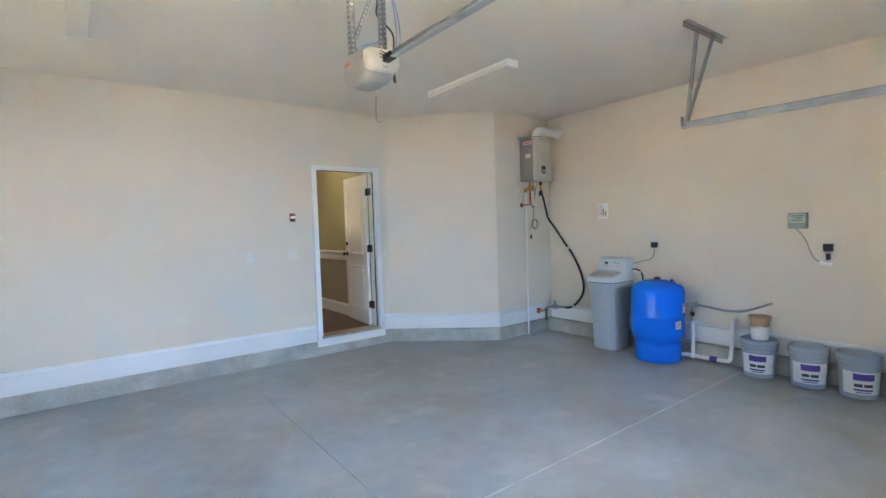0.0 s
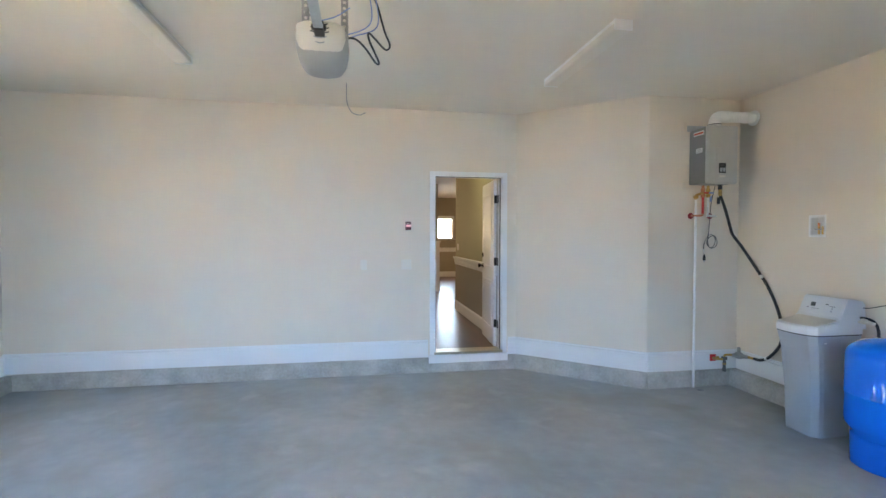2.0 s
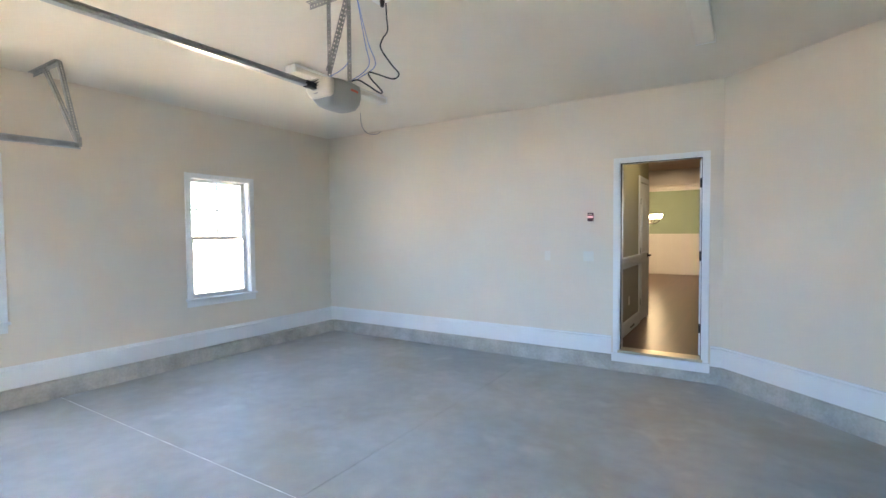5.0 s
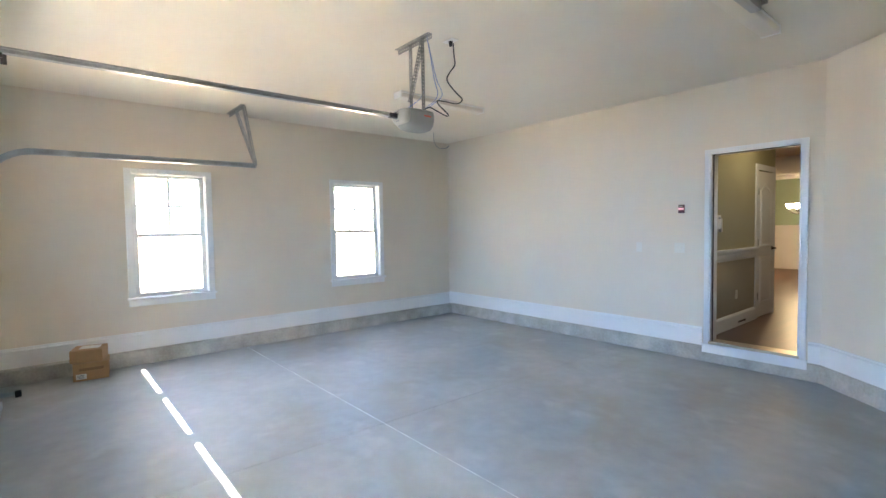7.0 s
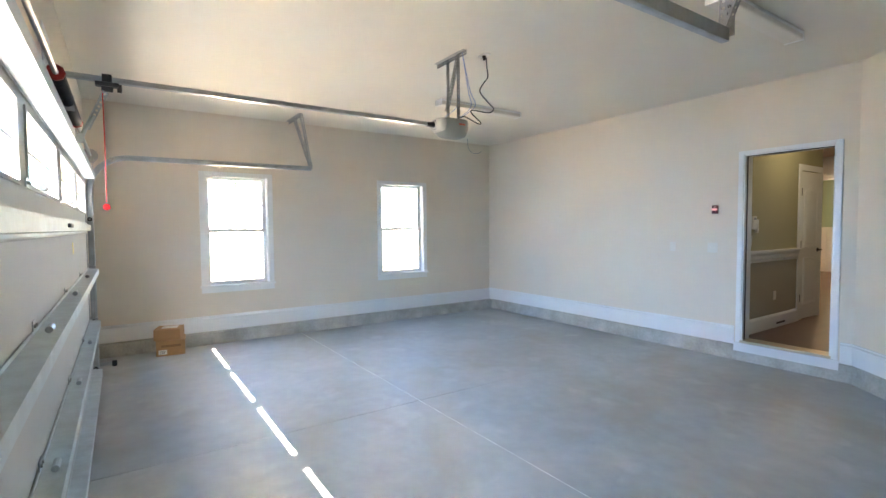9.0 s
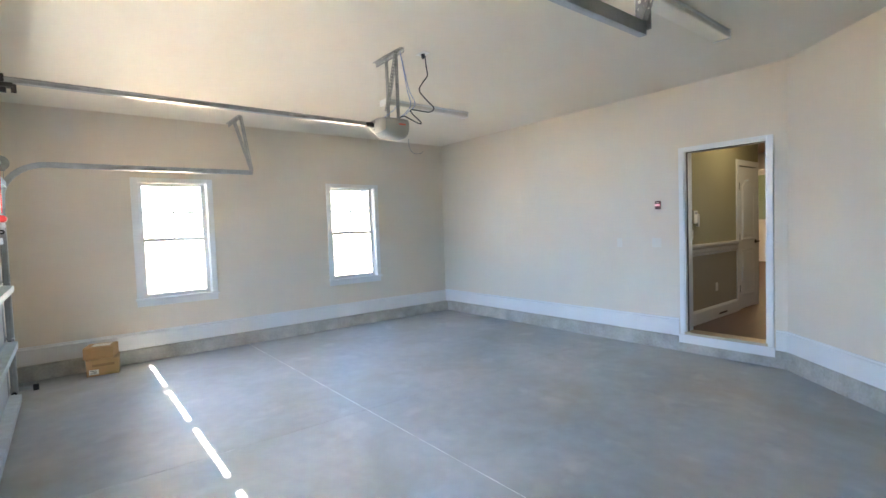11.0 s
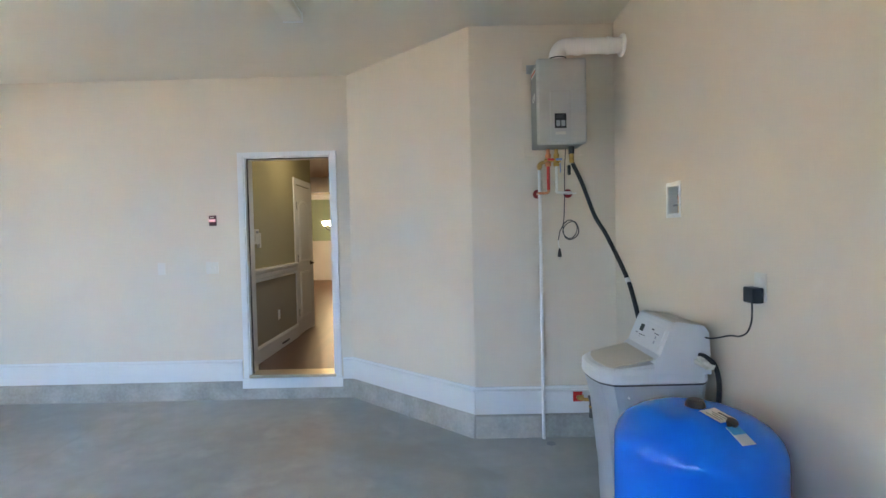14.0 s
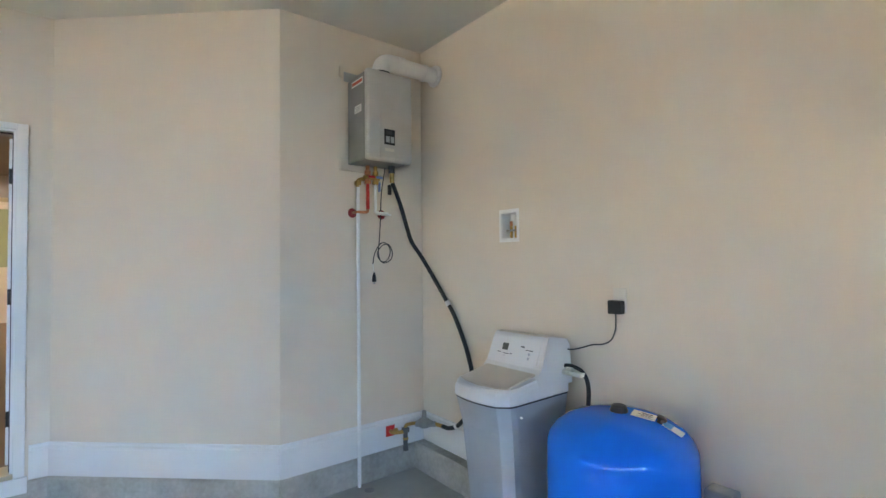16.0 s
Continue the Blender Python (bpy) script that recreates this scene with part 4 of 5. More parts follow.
IRON = mat("dark_iron_fitting", (0.16, 0.15, 0.14), 0.45, 0.6, var=0.15)
gas = empty("gas_line", (5.79, BY, 0.30), label="black gas hose with brass fittings and grey regulator", category="gas hose")
part("wall_box", box((-0.035, -0.03, -0.03), (0.035, -0.024, 0.045), 0.002), RED, gas, "red wall plate")
part("inlet", tube([(0.0, -0.03, 0.005), (0.0, -0.06, 0.005), (0.03, -0.085, 0.005), (0.09, -0.10, 0.005)], 0.013, 6, 12), BRASS, gas)
part("shutoff_key", box((-0.005, -0.085, 0.012), (0.03, -0.07, 0.035), 0.004), BRASS, gas)
part("drip_leg", rod((0.08, -0.10, -0.11), (0.08, -0.10, 0.03), 0.016, sides=12), IRON, gas)
part("drip_cap", rod((0.08, -0.10, -0.125), (0.08, -0.10, -0.10), 0.019, sides=8), IRON, gas)
part("tee", boxes(((0.058, -0.122, 0.0), (0.102, -0.078, 0.034)), bevel=0.006), IRON, gas)
part("collar", rod((0.08, -0.10, -0.05), (0.08, -0.10, -0.035), 0.020, sides=8), BRASS, gas)
part("riser", tube([(0.08, -0.10, 0.01), (0.085, -0.10, 0.045), (0.12, -0.115, 0.055), (0.16, -0.13, 0.055)], 0.012, 6, 12), BRASS, gas)
reg = part("regulator", lathe([(0.03, -0.03), (0.036, -0.028), (0.05, -0.004), (0.06, 0.0), (0.06, 0.010), (0.048, 0.016), (0.03, 0.03), (0.018, 0.034), (0.016, 0.085), (0.010, 0.088)], 24), STEEL_DULL, gas, "dull grey cast regulator")
reg.matrix_basis = pose(0.20, -0.16, 0.055)
part("regulator_body", rod((0.15, -0.125, 0.05), (0.255, -0.22, 0.05), 0.020, sides=12), STEEL_DULL, gas)
part("outlet_fitting", rod((0.255, -0.22, 0.05), (0.268, -0.30, 0.05), 0.014, sides=8), BRASS, gas)
part("hose", tube([(0.266, -0.29, 0.05), (0.268, -0.36, 0.055), (0.268, -0.47, 0.11), (0.266, -0.595, 0.26), (0.264, -0.62, 0.42), (0.262, -0.56, 0.62), (0.258, -0.45, 0.82), (0.25, -0.35, 0.95), (0.18, -0.20, 1.21), (0.125, -0.135, 1.34), (0.085, -0.14, 1.43), (0.02, -0.15, 1.60), (-0.05, -0.16, 1.745)], 0.0145, 8, 14), RUBBER, gas, "black rubber-covered hose", smooth=True)
for q, d in (((0.254, -0.39, 0.90), (-0.002, 0.02, 0.025)), ((0.267, -0.43, 0.085), (0.0, -0.02, 0.012))):
    part("hose_clip", rod(q, Vector(q) + Vector(d), 0.0175, sides=14), PVC, gas)
part("top_fitting", rod((-0.053, -0.16, 1.745), (-0.056, -0.16, 1.81), 0.017, sides=8), BRASS, gas)
part("top_nut", rod((-0.056, -0.16, 1.81), (-0.056, -0.16, 1.862), 0.021, sides=6), BLACK, gas)
part("bonding_clip", box((-0.085, -0.175, 1.66), (-0.065, -0.15, 1.73), 0.004), BLACK, gas)
dr = empty("floor_drain", (5.56, 4.915, 0.0), label="small dark round drain cap in concrete floor", category="drain")
part("cap", lathe([(0.034, 0.0), (0.034, 0.003), (0.028, 0.005), (0.010, 0.005)], 20), CONDUIT, dr)

vb = empty("valve_box", (XR, 4.133, 1.715), label="white recessed laundry valve box in the wall", category="valve box")
vb.scale = (1.0, 0.86, 1.0)
part("frame", boxes(((-0.006, -0.095, -0.10), (0.0, -0.073, 0.10)), ((-0.006, 0.073, -0.10), (0.0, 0.095, 0.10)), ((-0.006, -0.073, -0.10), (0.0, 0.073, -0.078)), ((-0.006, -0.073, 0.078), (0.0, 0.073, 0.10)), bevel=0.002), LAMPWHITE, vb)
part("tub", boxes(((0.0, -0.0748, -0.0798), (0.078, -0.071, 0.0798)), ((0.0, 0.071, -0.0798), (0.078, 0.0748, 0.0798)), ((0.0, -0.071, -0.0798), (0.078, 0.071, -0.076)), ((0.0, -0.071, 0.076), (0.078, 0.071, 0.0798)), ((0.074, -0.071, -0.076), (0.079, 0.071, 0.076))), LAMPWHITE, vb)
for y, m in ((-0.012, PVC), (0.032, COPPER)):
    v = part("valve", rod((0.045, y, -0.074), (0.045, y, 0.0), 0.009, sides=10), BRASS, vb)
    part("stub", rod((0.045, y, 0.0), (0.045, y, 0.07 if y < 0 else 0.03), 0.010, sides=10), m, v)
    part("valve_handle", box((0.016, y - 0.02, -0.035), (0.026, y + 0.02, -0.022), 0.003), STEEL_DULL, v)


def wall_plate(name, where, turn, wide, label, cat="outlet", toggles=0, sockets=0):
    w = empty(name, where, turn, label=label, category=cat)
    part("plate", box((-wide / 2, -0.006, -0.058), (wide / 2, 0.0, 0.058), 0.003), OFFWHITE, w)
    for k in range(toggles):
        x = (k - (toggles - 1) / 2) * 0.046
        part("toggle", box((x - 0.005, -0.014, -0.011), (x + 0.005, -0.006, 0.012), 0.002), OFFWHITE, w)
    for k in range(sockets):
        part("socket", rod((0, -0.008, 0.02 - 0.04 * k), (0, -0.005, 0.02 - 0.04 * k), 0.016, sides=16), OFFWHITE, w)
    return w


# ---- softener, pressure tank, plumbing by the east wall ----
BEIGE = mat("beige_moulded_plastic", (0.58, 0.53, 0.45), 0.55, var=0.02)
sof = empty("water_softener", (5.545, 3.825, 0.0), label="grey water softener cabinet with an off-white lid", category="water softener")


def plan(front, back, half, bow, n=9, z=0.0, r=0.03, rise=0.0):
    """A cabinet's outline with a bowed front, rounded at the corners."""
    pts = []
    for k in range(n):
        u = -1 + 2 * k / (n - 1)
        pts.append((front - bow * (1 - u * u) + (r if abs(u) == 1 else 0), u * half, z))
    pts = [(x, y, z + rise * max(0.0, x)) for x, y, _ in pts]
    pts += [(front + 2.2 * r, half + 0.006, z + rise * 0.06), (back - r, half, z + rise * back), (back, half - r, z + rise * back), (back, -half + r, z + rise * back), (back - r, -half, z + rise * back), (front + 2.2 * r, -half - 0.006, z + rise * 0.06)]
    return pts


part("cabinet", loft([plan(0.075, 0.41, 0.148, 0.014, z=0.0), plan(0.07, 0.41, 0.152, 0.016, z=0.02), plan(0.06, 0.41, 0.160, 0.022, z=0.35), plan(0.03, 0.465, 0.174, 0.032, z=0.70), plan(0.004, 0.475, 0.186, 0.038, z=0.828)]), GREY, sof, "grey tapered plastic cabinet")
part("lid_seam", loft([plan(0.002, 0.476, 0.188, 0.039, z=0.8285), plan(0.002, 0.476, 0.188, 0.039, z=0.836)]), CORD, sof)
part("lid", loft([plan(-0.001, 0.477, 0.188, 0.040, z=0.8365), plan(-0.003, 0.479, 0.191, 0.042, z=0.842), plan(-0.002, 0.479, 0.190, 0.041, z=0.880), plan(0.004, 0.478, 0.186, 0.040, z=0.895, rise=0.06), plan(0.014, 0.475, 0.179, 0.036, z=0.903, rise=0.12)]), LIDWHITE, sof, "cool white moulded lid")
part("salt_cover", loft([[(0.036, -0.168, 0.907), (0.012, -0.10, 0.904), (0.0, 0.0, 0.903), (0.012, 0.10, 0.904), (0.036, 0.168, 0.907), (0.225, 0.172, 0.945), (0.225, -0.172, 0.945)], [(0.040, -0.163, 0.913), (0.016, -0.098, 0.910), (0.004, 0.0, 0.909), (0.016, 0.098, 0.910), (0.040, 0.163, 0.913), (0.225, 0.168, 0.952), (0.225, -0.168, 0.952)]]), BEIGE, sof, "beige hinged salt cover")
part("console", loft([[(0.222, y, 0.88), (0.222, y, 0.948), (0.246, y, 0.968), (0.300, y * 0.975, 1.098), (0.311, y * 0.965, 1.114), (0.330, y * 0.96, 1.120), (0.455, y * 0.95, 1.100), (0.475, y * 0.96, 1.07), (0.482, y, 0.878)] for y in (-0.191, -0.180, 0.180, 0.191)]), LIDWHITE, sof, "cool white control console")
part("console_top", loft([[(0.320, y, 1.1185), (0.332, y, 1.1235), (0.452, y * 0.98, 1.1035), (0.452, y * 0.98, 1.094), (0.320, y, 1.11)] for y in (-0.168, 0.168)]), BEIGE, sof, "beige console top")
tilt = math.degrees(math.atan2(0.130, 0.054))
face = Matrix.Translation((0.273, 0, 1.033)) @ Euler((0, radians(90 - tilt), 0)).to_matrix().to_4x4()


def on_console(name, y0, y1, h0, h1, m, d=0.004, parent=None):
    bm = box((-d, y0, h0), (0.001, y1, h1), 0.0008)
    bmesh.ops.transform(bm, verts=bm.verts[:], matrix=face)
    return part(name, bm, m, parent or sof)


cp = on_console("control_face", -0.152, 0.152, -0.055, 0.052, LIDWHITE, 0.003)
on_console("display", 0.058, 0.098, -0.002, 0.034, mat("lcd", (0.10, 0.11, 0.10), 0.25), 0.005, cp)
for k, (y0, y1, h) in enumerate(((0.104, 0.13, -0.018), (0.045, 0.082, -0.022), (0.02, 0.036, -0.02), (0.07, 0.08, -0.034), (-0.112, -0.066, 0.012))):
    on_console("print_bar", y0, y1, h, h + 0.004, INK if k != 3 else CONDUIT, 0.0042, cp)
on_console("maker_mark", -0.052, -0.028, 0.024, 0.031, INK, 0.0042, cp)
for h in (-0.012, -0.034):
    on_console("key", -0.098, -0.086, h, h + 0.014, GREY, 0.005, cp)
part("side_badge", rod((0.10, -0.197, 0.775), (0.10, -0.186, 0.775), 0.005, sides=10), PVC, sof)
part("bypass_hose", tube([(0.43, -0.17, 0.965), (0.43, -0.225, 0.972), (0.44, -0.285, 0.95), (0.445, -0.312, 0.88), (0.445, -0.305, 0.76), (0.44, -0.28, 0.62), (0.425, -0.25, 0.45)], 0.0105, 8, 12), RUBBER, sof)
part("bypass_valve", boxes(((0.40, -0.300, 0.930), (0.445, -0.185, 0.950)), ((0.405, -0.245, 0.950), (0.44, -0.205, 0.968)), bevel=0.004), mat("cream_clip", (0.70, 0.66, 0.55), 0.5), sof, "cream bypass valve")

tank = empty("pressure_tank", (5.71, 3.175, 0.0), label="glossy blue steel pressure tank standing on concrete floor", category="pressure tank")
part("shell", lathe([(0.236, 0.215), (0.232, 0.232), (0.262, 0.262), (0.278, 0.29), (0.281, 0.33), (0.281, 0.497), (0.2835, 0.503), (0.2835, 0.512), (0.281, 0.518), (0.281, 0.755), (0.278, 0.785), (0.266, 0.815), (0.240, 0.845), (0.195, 0.872), (0.13, 0.893), (0.06, 0.902), (0.03, 0.904)], 72), BLUE, tank, smooth=True)
part("skirt", lathe([(0.238, 0.0), (0.243, 0.006), (0.243, 0.175), (0.240, 0.21), (0.225, 0.214)], 72), BLUE, tank, smooth=True)
part("air_cap", lathe([(0.034, 0.898), (0.034, 0.908), (0.030, 0.922), (0.024, 0.929), (0.010, 0.931)], 24), BLACK, tank, "black air valve cap")
part("valve", lathe([(0.012, 0), (0.012, 0.02), (0.018, 0.022), (0.018, 0.032), (0.008, 0.034)], 16), BLACK, tank, "black air valve").matrix_basis = pose(0.040, -0.140, 0.878, 24, 8, 0)


def tank_label(name, angle, r, z, w, h, tilt, material, label):
    t = part(name, box((-0.0008, -w / 2, -h / 2), (0.0008, w / 2, h / 2)), material, tank, label)
    a = radians(angle)
    t.matrix_basis = Matrix.Translation((r * math.cos(a), r * math.sin(a), z)) @ Euler((0, radians(-tilt), a)).to_matrix().to_4x4()
    return t


lb = tank_label("top_label", 290, 0.092, 0.9022, 0.072, 0.085, 82, PAPER, "white printed label")
for k in range(4):
    part("print_bar", box((0.001, -0.026 + 0.013 * k, -0.030), (0.0014, -0.0225 + 0.013 * k + (0.006 if k == 3 else 0), 0.024 - 0.012 * (k % 2))), INK, lb)
tg = tank_label("valve_tag", 283, 0.198, 0.8755, 0.05, 0.075, 64, PAPER, "white and blue hanging tag")
part("tag_band", box((0.001, -0.0245, 0.004), (0.0014, 0.0245, 0.0370)), mat("tag_blue", (0.03, 0.34, 0.72), 0.4), tg)
lw = tank_label("warning_label", 278, 0.2845, 0.60, 0.07, 0.10, 0, PAPER, "white warning label with red heading")
part("tag_band", box((0.001, -0.033, 0.02), (0.0014, 0.033, 0.045)), mat("label_red_two", (0.6, 0.1, 0.1), 0.5), lw)
lw2 = tank_label("data_label", 255, 0.2845, 0.425, 0.075, 0.085, 0, PAPER, "white data label")
for k in range(4):
    part("print_bar", box((0.001, -0.03, -0.03 + 0.018 * k), (0.0014, 0.025, -0.025 + 0.018 * k)), INK, lw2)

man = empty("well_manifold", (5.90, 2.87, 0.0), label="white plastic pipe manifold with pressure switch beside tank", category="pipework")
part("low_pipe", tube([(-0.06, 0.17, 0.055), (0.0, 0.03, 0.055), (0.012, -0.08, 0.05), (0.02, -0.28, 0.05), (0.025, -0.33, 0.055)], 0.021, 6, 16), PVC, man)
part("riser", rod((0.0, 0.0, 0.04), (0.0, 0.0, 0.44), 0.021, sides=18), PVC, man)
part("bend_pipe", tube([(0.025, -0.31, 0.052), (0.03, -0.355, 0.06), (0.045, -0.37, 0.12), (0.09, -0.365, 0.30), (0.10, -0.36, 0.42), (0.13, -0.355, 0.465), (0.198, -0.35, 0.47)], 0.0195, 6, 16), PVC, man)
for z, r in ((0.055, 0.028), (0.30, 0.026), (0.42, 0.027)):
    part("coupling", rod((0, 0, z - 0.022), (0, 0, z + 0.022), r, sides=18), PVC, man)
part("tee_pipe", tube([(0.0, 0.0, 0.43), (0.0, -0.05, 0.44), (0.02, -0.09, 0.44)], 0.013, 4, 12), PVC, man)
part("union_band", rod((0.016, -0.175, 0.052), (0.018, -0.245, 0.051), 0.030, sides=18), PURPLE, man, "purple primer-stained union")
part("gauge_stem", rod((-0.01, 0.005, 0.44), (-0.01, 0.005, 0.60), 0.008, sides=10), BRASS, man)
part("gauge", rod((-0.035, -0.012, 0.525), (-0.012, 0.0, 0.525), 0.024, sides=20), BLACK, man)
part("pressure_switch", box((-0.05, -0.045, 0.595), (0.03, 0.055, 0.655), 0.008), CONDUIT, man, "grey pressure switch")
part("conduit", tube([(0.0, -0.045, 0.625), (0.03, -0.13, 0.612), (0.07, -0.30, 0.585), (0.10, -0.45, 0.59), (0.135, -0.58, 0.635), (0.198, -0.70, 0.69)], 0.012, 8, 12), CONDUIT, man, "grey flexible conduit")

# ---- outlets, adapters and the control box ----
o1 = wall_plate("outlet", (XR, 3.40, 1.305), -90, 0.072, "white wall outlet plate with an adapter plugged in", sockets=1)
ad = empty("power_adapter", (XR, 3.405, 1.272), label="black power adapter plugged in, cord to water softener", category="power adapter")
part("body", box((-0.052, -0.034, -0.032), (-0.0075, 0.034, 0.032), 0.005), BLACK, ad)
part("cord", tube([(-0.035, 0.0, -0.03), (-0.035, 0.0, -0.075), (-0.036, 0.004, -0.115), (-0.04, 0.025, -0.16), (-0.045, 0.07, -0.185), (-0.055, 0.12, -0.192), (-0.075, 0.165, -0.21), (-0.09, 0.205, -0.222), (-0.10, 0.245, -0.225)], 0.0035, 8, 8), CORD, ad)
cb = empty("irrigation_controller", (XR, 1.953, 1.524), label="grey-green wall controller box with a panelled face", category="controller")
part("case", box((-0.045, -0.08, -0.078), (0.0, 0.08, 0.078), 0.008), mat("grey_green_plastic", (0.30, 0.34, 0.31), 0.45), cb)
fc = part("face", box((-0.049, -0.068, -0.02), (-0.0445, 0.068, 0.062), 0.003), mat("pale_grey_face", (0.50, 0.53, 0.50), 0.45), cb)
for k, (y0, y1, z) in enumerate(((-0.05, 0.05, 0.042), (-0.05, 0.02, 0.022), (-0.045, 0.045, 0.0))):
    part("print_bar", box((-0.0502, y0, z), (-0.0492, y1, z + 0.009)), mat("green_print", (0.10, 0.16, 0.13), 0.5), fc)
part("cord", tube([(-0.02, 0.02, -0.075), (-0.022, -0.02, -0.12), (-0.025, -0.07, -0.20), (-0.03, -0.105, -0.30), (-0.032, -0.14, -0.365), (-0.03, -0.19, -0.395), (-0.03, -0.235, -0.39)], 0.006, 8, 8), CONDUIT, cb)
o2 = wall_plate("outlet", (XR, 1.713, 1.22), -90, 0.072, "white wall outlet plate with a black transformer", sockets=2)
ad2 = empty("power_adapter", (XR, 1.713, 1.268), label="black transformer plugged into the wall outlet", category="power adapter")
part("body", box((-0.055, -0.036, -0.035), (-0.0085, 0.036, 0.035), 0.005), BLACK, ad2)
part("plug", box((-0.05, -0.016, -0.115), (-0.0085, 0.016, -0.055), 0.005), BLACK, ad2)
part("white_plug", tube([(-0.03, 0.06, -0.145), (-0.035, 0.02, -0.15), (-0.035, -0.03, -0.155)], 0.017, 4, 12), PVC, ad2, "white plug body")
wall_plate("light_switch", (2.555, YB, 1.285), 0, 0.118, "white double toggle switch plate on the wall", "light switch", toggles=2)
wall_plate("cable_plate", (2.06, YB, 1.285), 0, 0.072, "white blank wall plate", "wall plate")
btn = empty("opener_button", (2.578, YB, 1.74), label="dark wall button with a lit red band for the door opener", category="wall button")
part("body", box((-0.033, -0.02, -0.05), (0.033, 0.0, 0.05), 0.004), mat("brown_black_plastic", (0.06, 0.02, 0.018), 0.4), btn)
part("lens", box((-0.03, -0.024, -0.012), (0.03, -0.0195, 0.014), 0.003), glow("red_indicator", (1.0, 0.12, 0.08), 0.02), btn, "lit red bar")
part("print_bar", box((-0.02, -0.0225, 0.028), (0.02, -0.0205, 0.034)), OFFWHITE, btn)


# ---- buckets along the east wall ----
def bucket(x, y, turn, group="paint buckets by the wall"):
    b = empty("paint_bucket", (x, y, 0.0), turn, label="grey plastic bucket with purple and white label, lid on", category="bucket", group=group)
    part("pail", lathe([(0.126, 0.0), (0.129, 0.006), (0.142, 0.268), (0.151, 0.27), (0.151, 0.282), (0.1435, 0.284), (0.144, 0.305), (0.153, 0.307), (0.153, 0.320), (0.146, 0.322), (0.147, 0.345)], 40), BUCKET, b)
    part("lid", lathe([(0.154, 0.335), (0.156, 0.340), (0.156, 0.362), (0.150, 0.372), (0.138, 0.372), (0.134, 0.360), (0.08, 0.359)], 40), BUCKET, b)
    lab = bmesh.new()
    wrap = [[lab.verts.new(((0.1315 + 0.0494 * z) * math.cos(a), (0.1315 + 0.0494 * z) * math.sin(a), z)) for a in [radians(118 + 124 * k / 16) for k in range(17)]] for z in (0.045, 0.235)]
    for k in range(16):
        lab.faces.new((wrap[0][k], wrap[0][k + 1], wrap[1][k + 1], wrap[1][k]))
    lp = part("label", lab, PAPER, b, "white paper label")
    for z0, z1, a0, a1, m in ((0.165, 0.222, 150, 210, PURPLE), (0.108, 0.135, 153, 176, INK), (0.108, 0.135, 180, 206, INK), (0.075, 0.09, 152, 207, PURPLE), (0.058, 0.066, 158, 202, INK)):
        s = bmesh.new()
        rows = [[s.verts.new(((0.1325 + 0.0494 * z) * math.cos(a), (0.1325 + 0.0494 * z) * math.sin(a), z)) for a in [radians(a0 + (a1 - a0) * k / 8) for k in range(9)]] for z in (z0, z1)]
        for k in range(8):
            s.faces.new((rows[0][k], rows[0][k + 1], rows[1][k + 1], rows[1][k]))
        part("print_block", s, m, lp)
    part("bail", tube([(0.0, 0.153, 0.30), (0.06, 0.155, 0.335), (0.12, 0.11, 0.37), (0.150, 0.0, 0.381), (0.12, -0.11, 0.37), (0.06, -0.155, 0.335), (0.0, -0.153, 0.30)], 0.003, 6, 6), STEEL, b, "wire handle")
    return b


bucket(5.85, 2.205, 14)
bucket(5.85, 1.80, 22)
bucket(5.85, 1.44, 26)
bucket(5.85, 1.07, 20)
tub = empty("small_tub", (5.86, 2.20, 0.3605), label="small white tub with tan lid on a bucket", category="tub")
part("pot", lathe([(0.068, 0.0), (0.072, 0.004), (0.08, 0.115), (0.084, 0.118), (0.084, 0.13)], 32), PVC, tub)
part("lid", lathe([(0.080, 0.135), (0.078, 0.17), (0.086, 0.205), (0.096, 0.222), (0.096, 0.234), (0.088, 0.236), (0.07, 0.224)], 32), TANLID, tub, "tan lipped lid")
part("strap", tube([(-0.085, 0.02, 0.125), (-0.09, -0.03, 0.14), (-0.05, -0.085, 0.125)], 0.006, 6, 6), PVC, tub)


# ---- cardboard boxes by the west wall ----
def carton(where, turn, w, d, h, label):
    c = empty("cardboard_box", where, turn, label=label, category="box", group="cardboard boxes")
    part("body", box((-d / 2, -w / 2, 0.0), (d / 2, w / 2, h - 0.004), 0.003), CARD, c)
    part("flap", box((-d / 2 + 0.002, -w / 2 + 0.002, h - 0.004), (-0.002, w / 2 - 0.002, h), 0.001), CARD, c)
    part("flap", box((0.002, -w / 2 + 0.002, h - 0.004), (d / 2 - 0.002, w / 2 - 0.002, h), 0.001), CARD, c)
    return c


c1 = carton((-1.37, 0.665, 0.0), -6, 0.31, 0.30, 0.185, "brown cardboard box with a white label, on the floor")
part("flap", loft([[(-0.15, -0.155, 0.183), (0.15, -0.155, 0.183), (0.15, 0.155, 0.183), (-0.15, 0.155, 0.183)], [(-0.158, -0.166, 0.1895), (0.162, -0.160, 0.1885), (0.158, 0.166, 0.1895), (-0.155, 0.160, 0.1885)]]), CARD, c1, "loose top flaps")
sl = part("shipping_label", box((0.150, -0.13, 0.02), (0.1512, -0.04, 0.075)), PAPER, c1, "white shipping label")
for k in range(3):
    part("print_bar", box((0.1512, -0.12, 0.03 + 0.014 * k), (0.1518, -0.06, 0.035 + 0.014 * k)), INK, sl)
part("print_bar", box((0.150, -0.10, 0.105), (0.1508, 0.11, 0.135)), mat("faded_brown_print", (0.27, 0.15, 0.07), 0.8), c1)
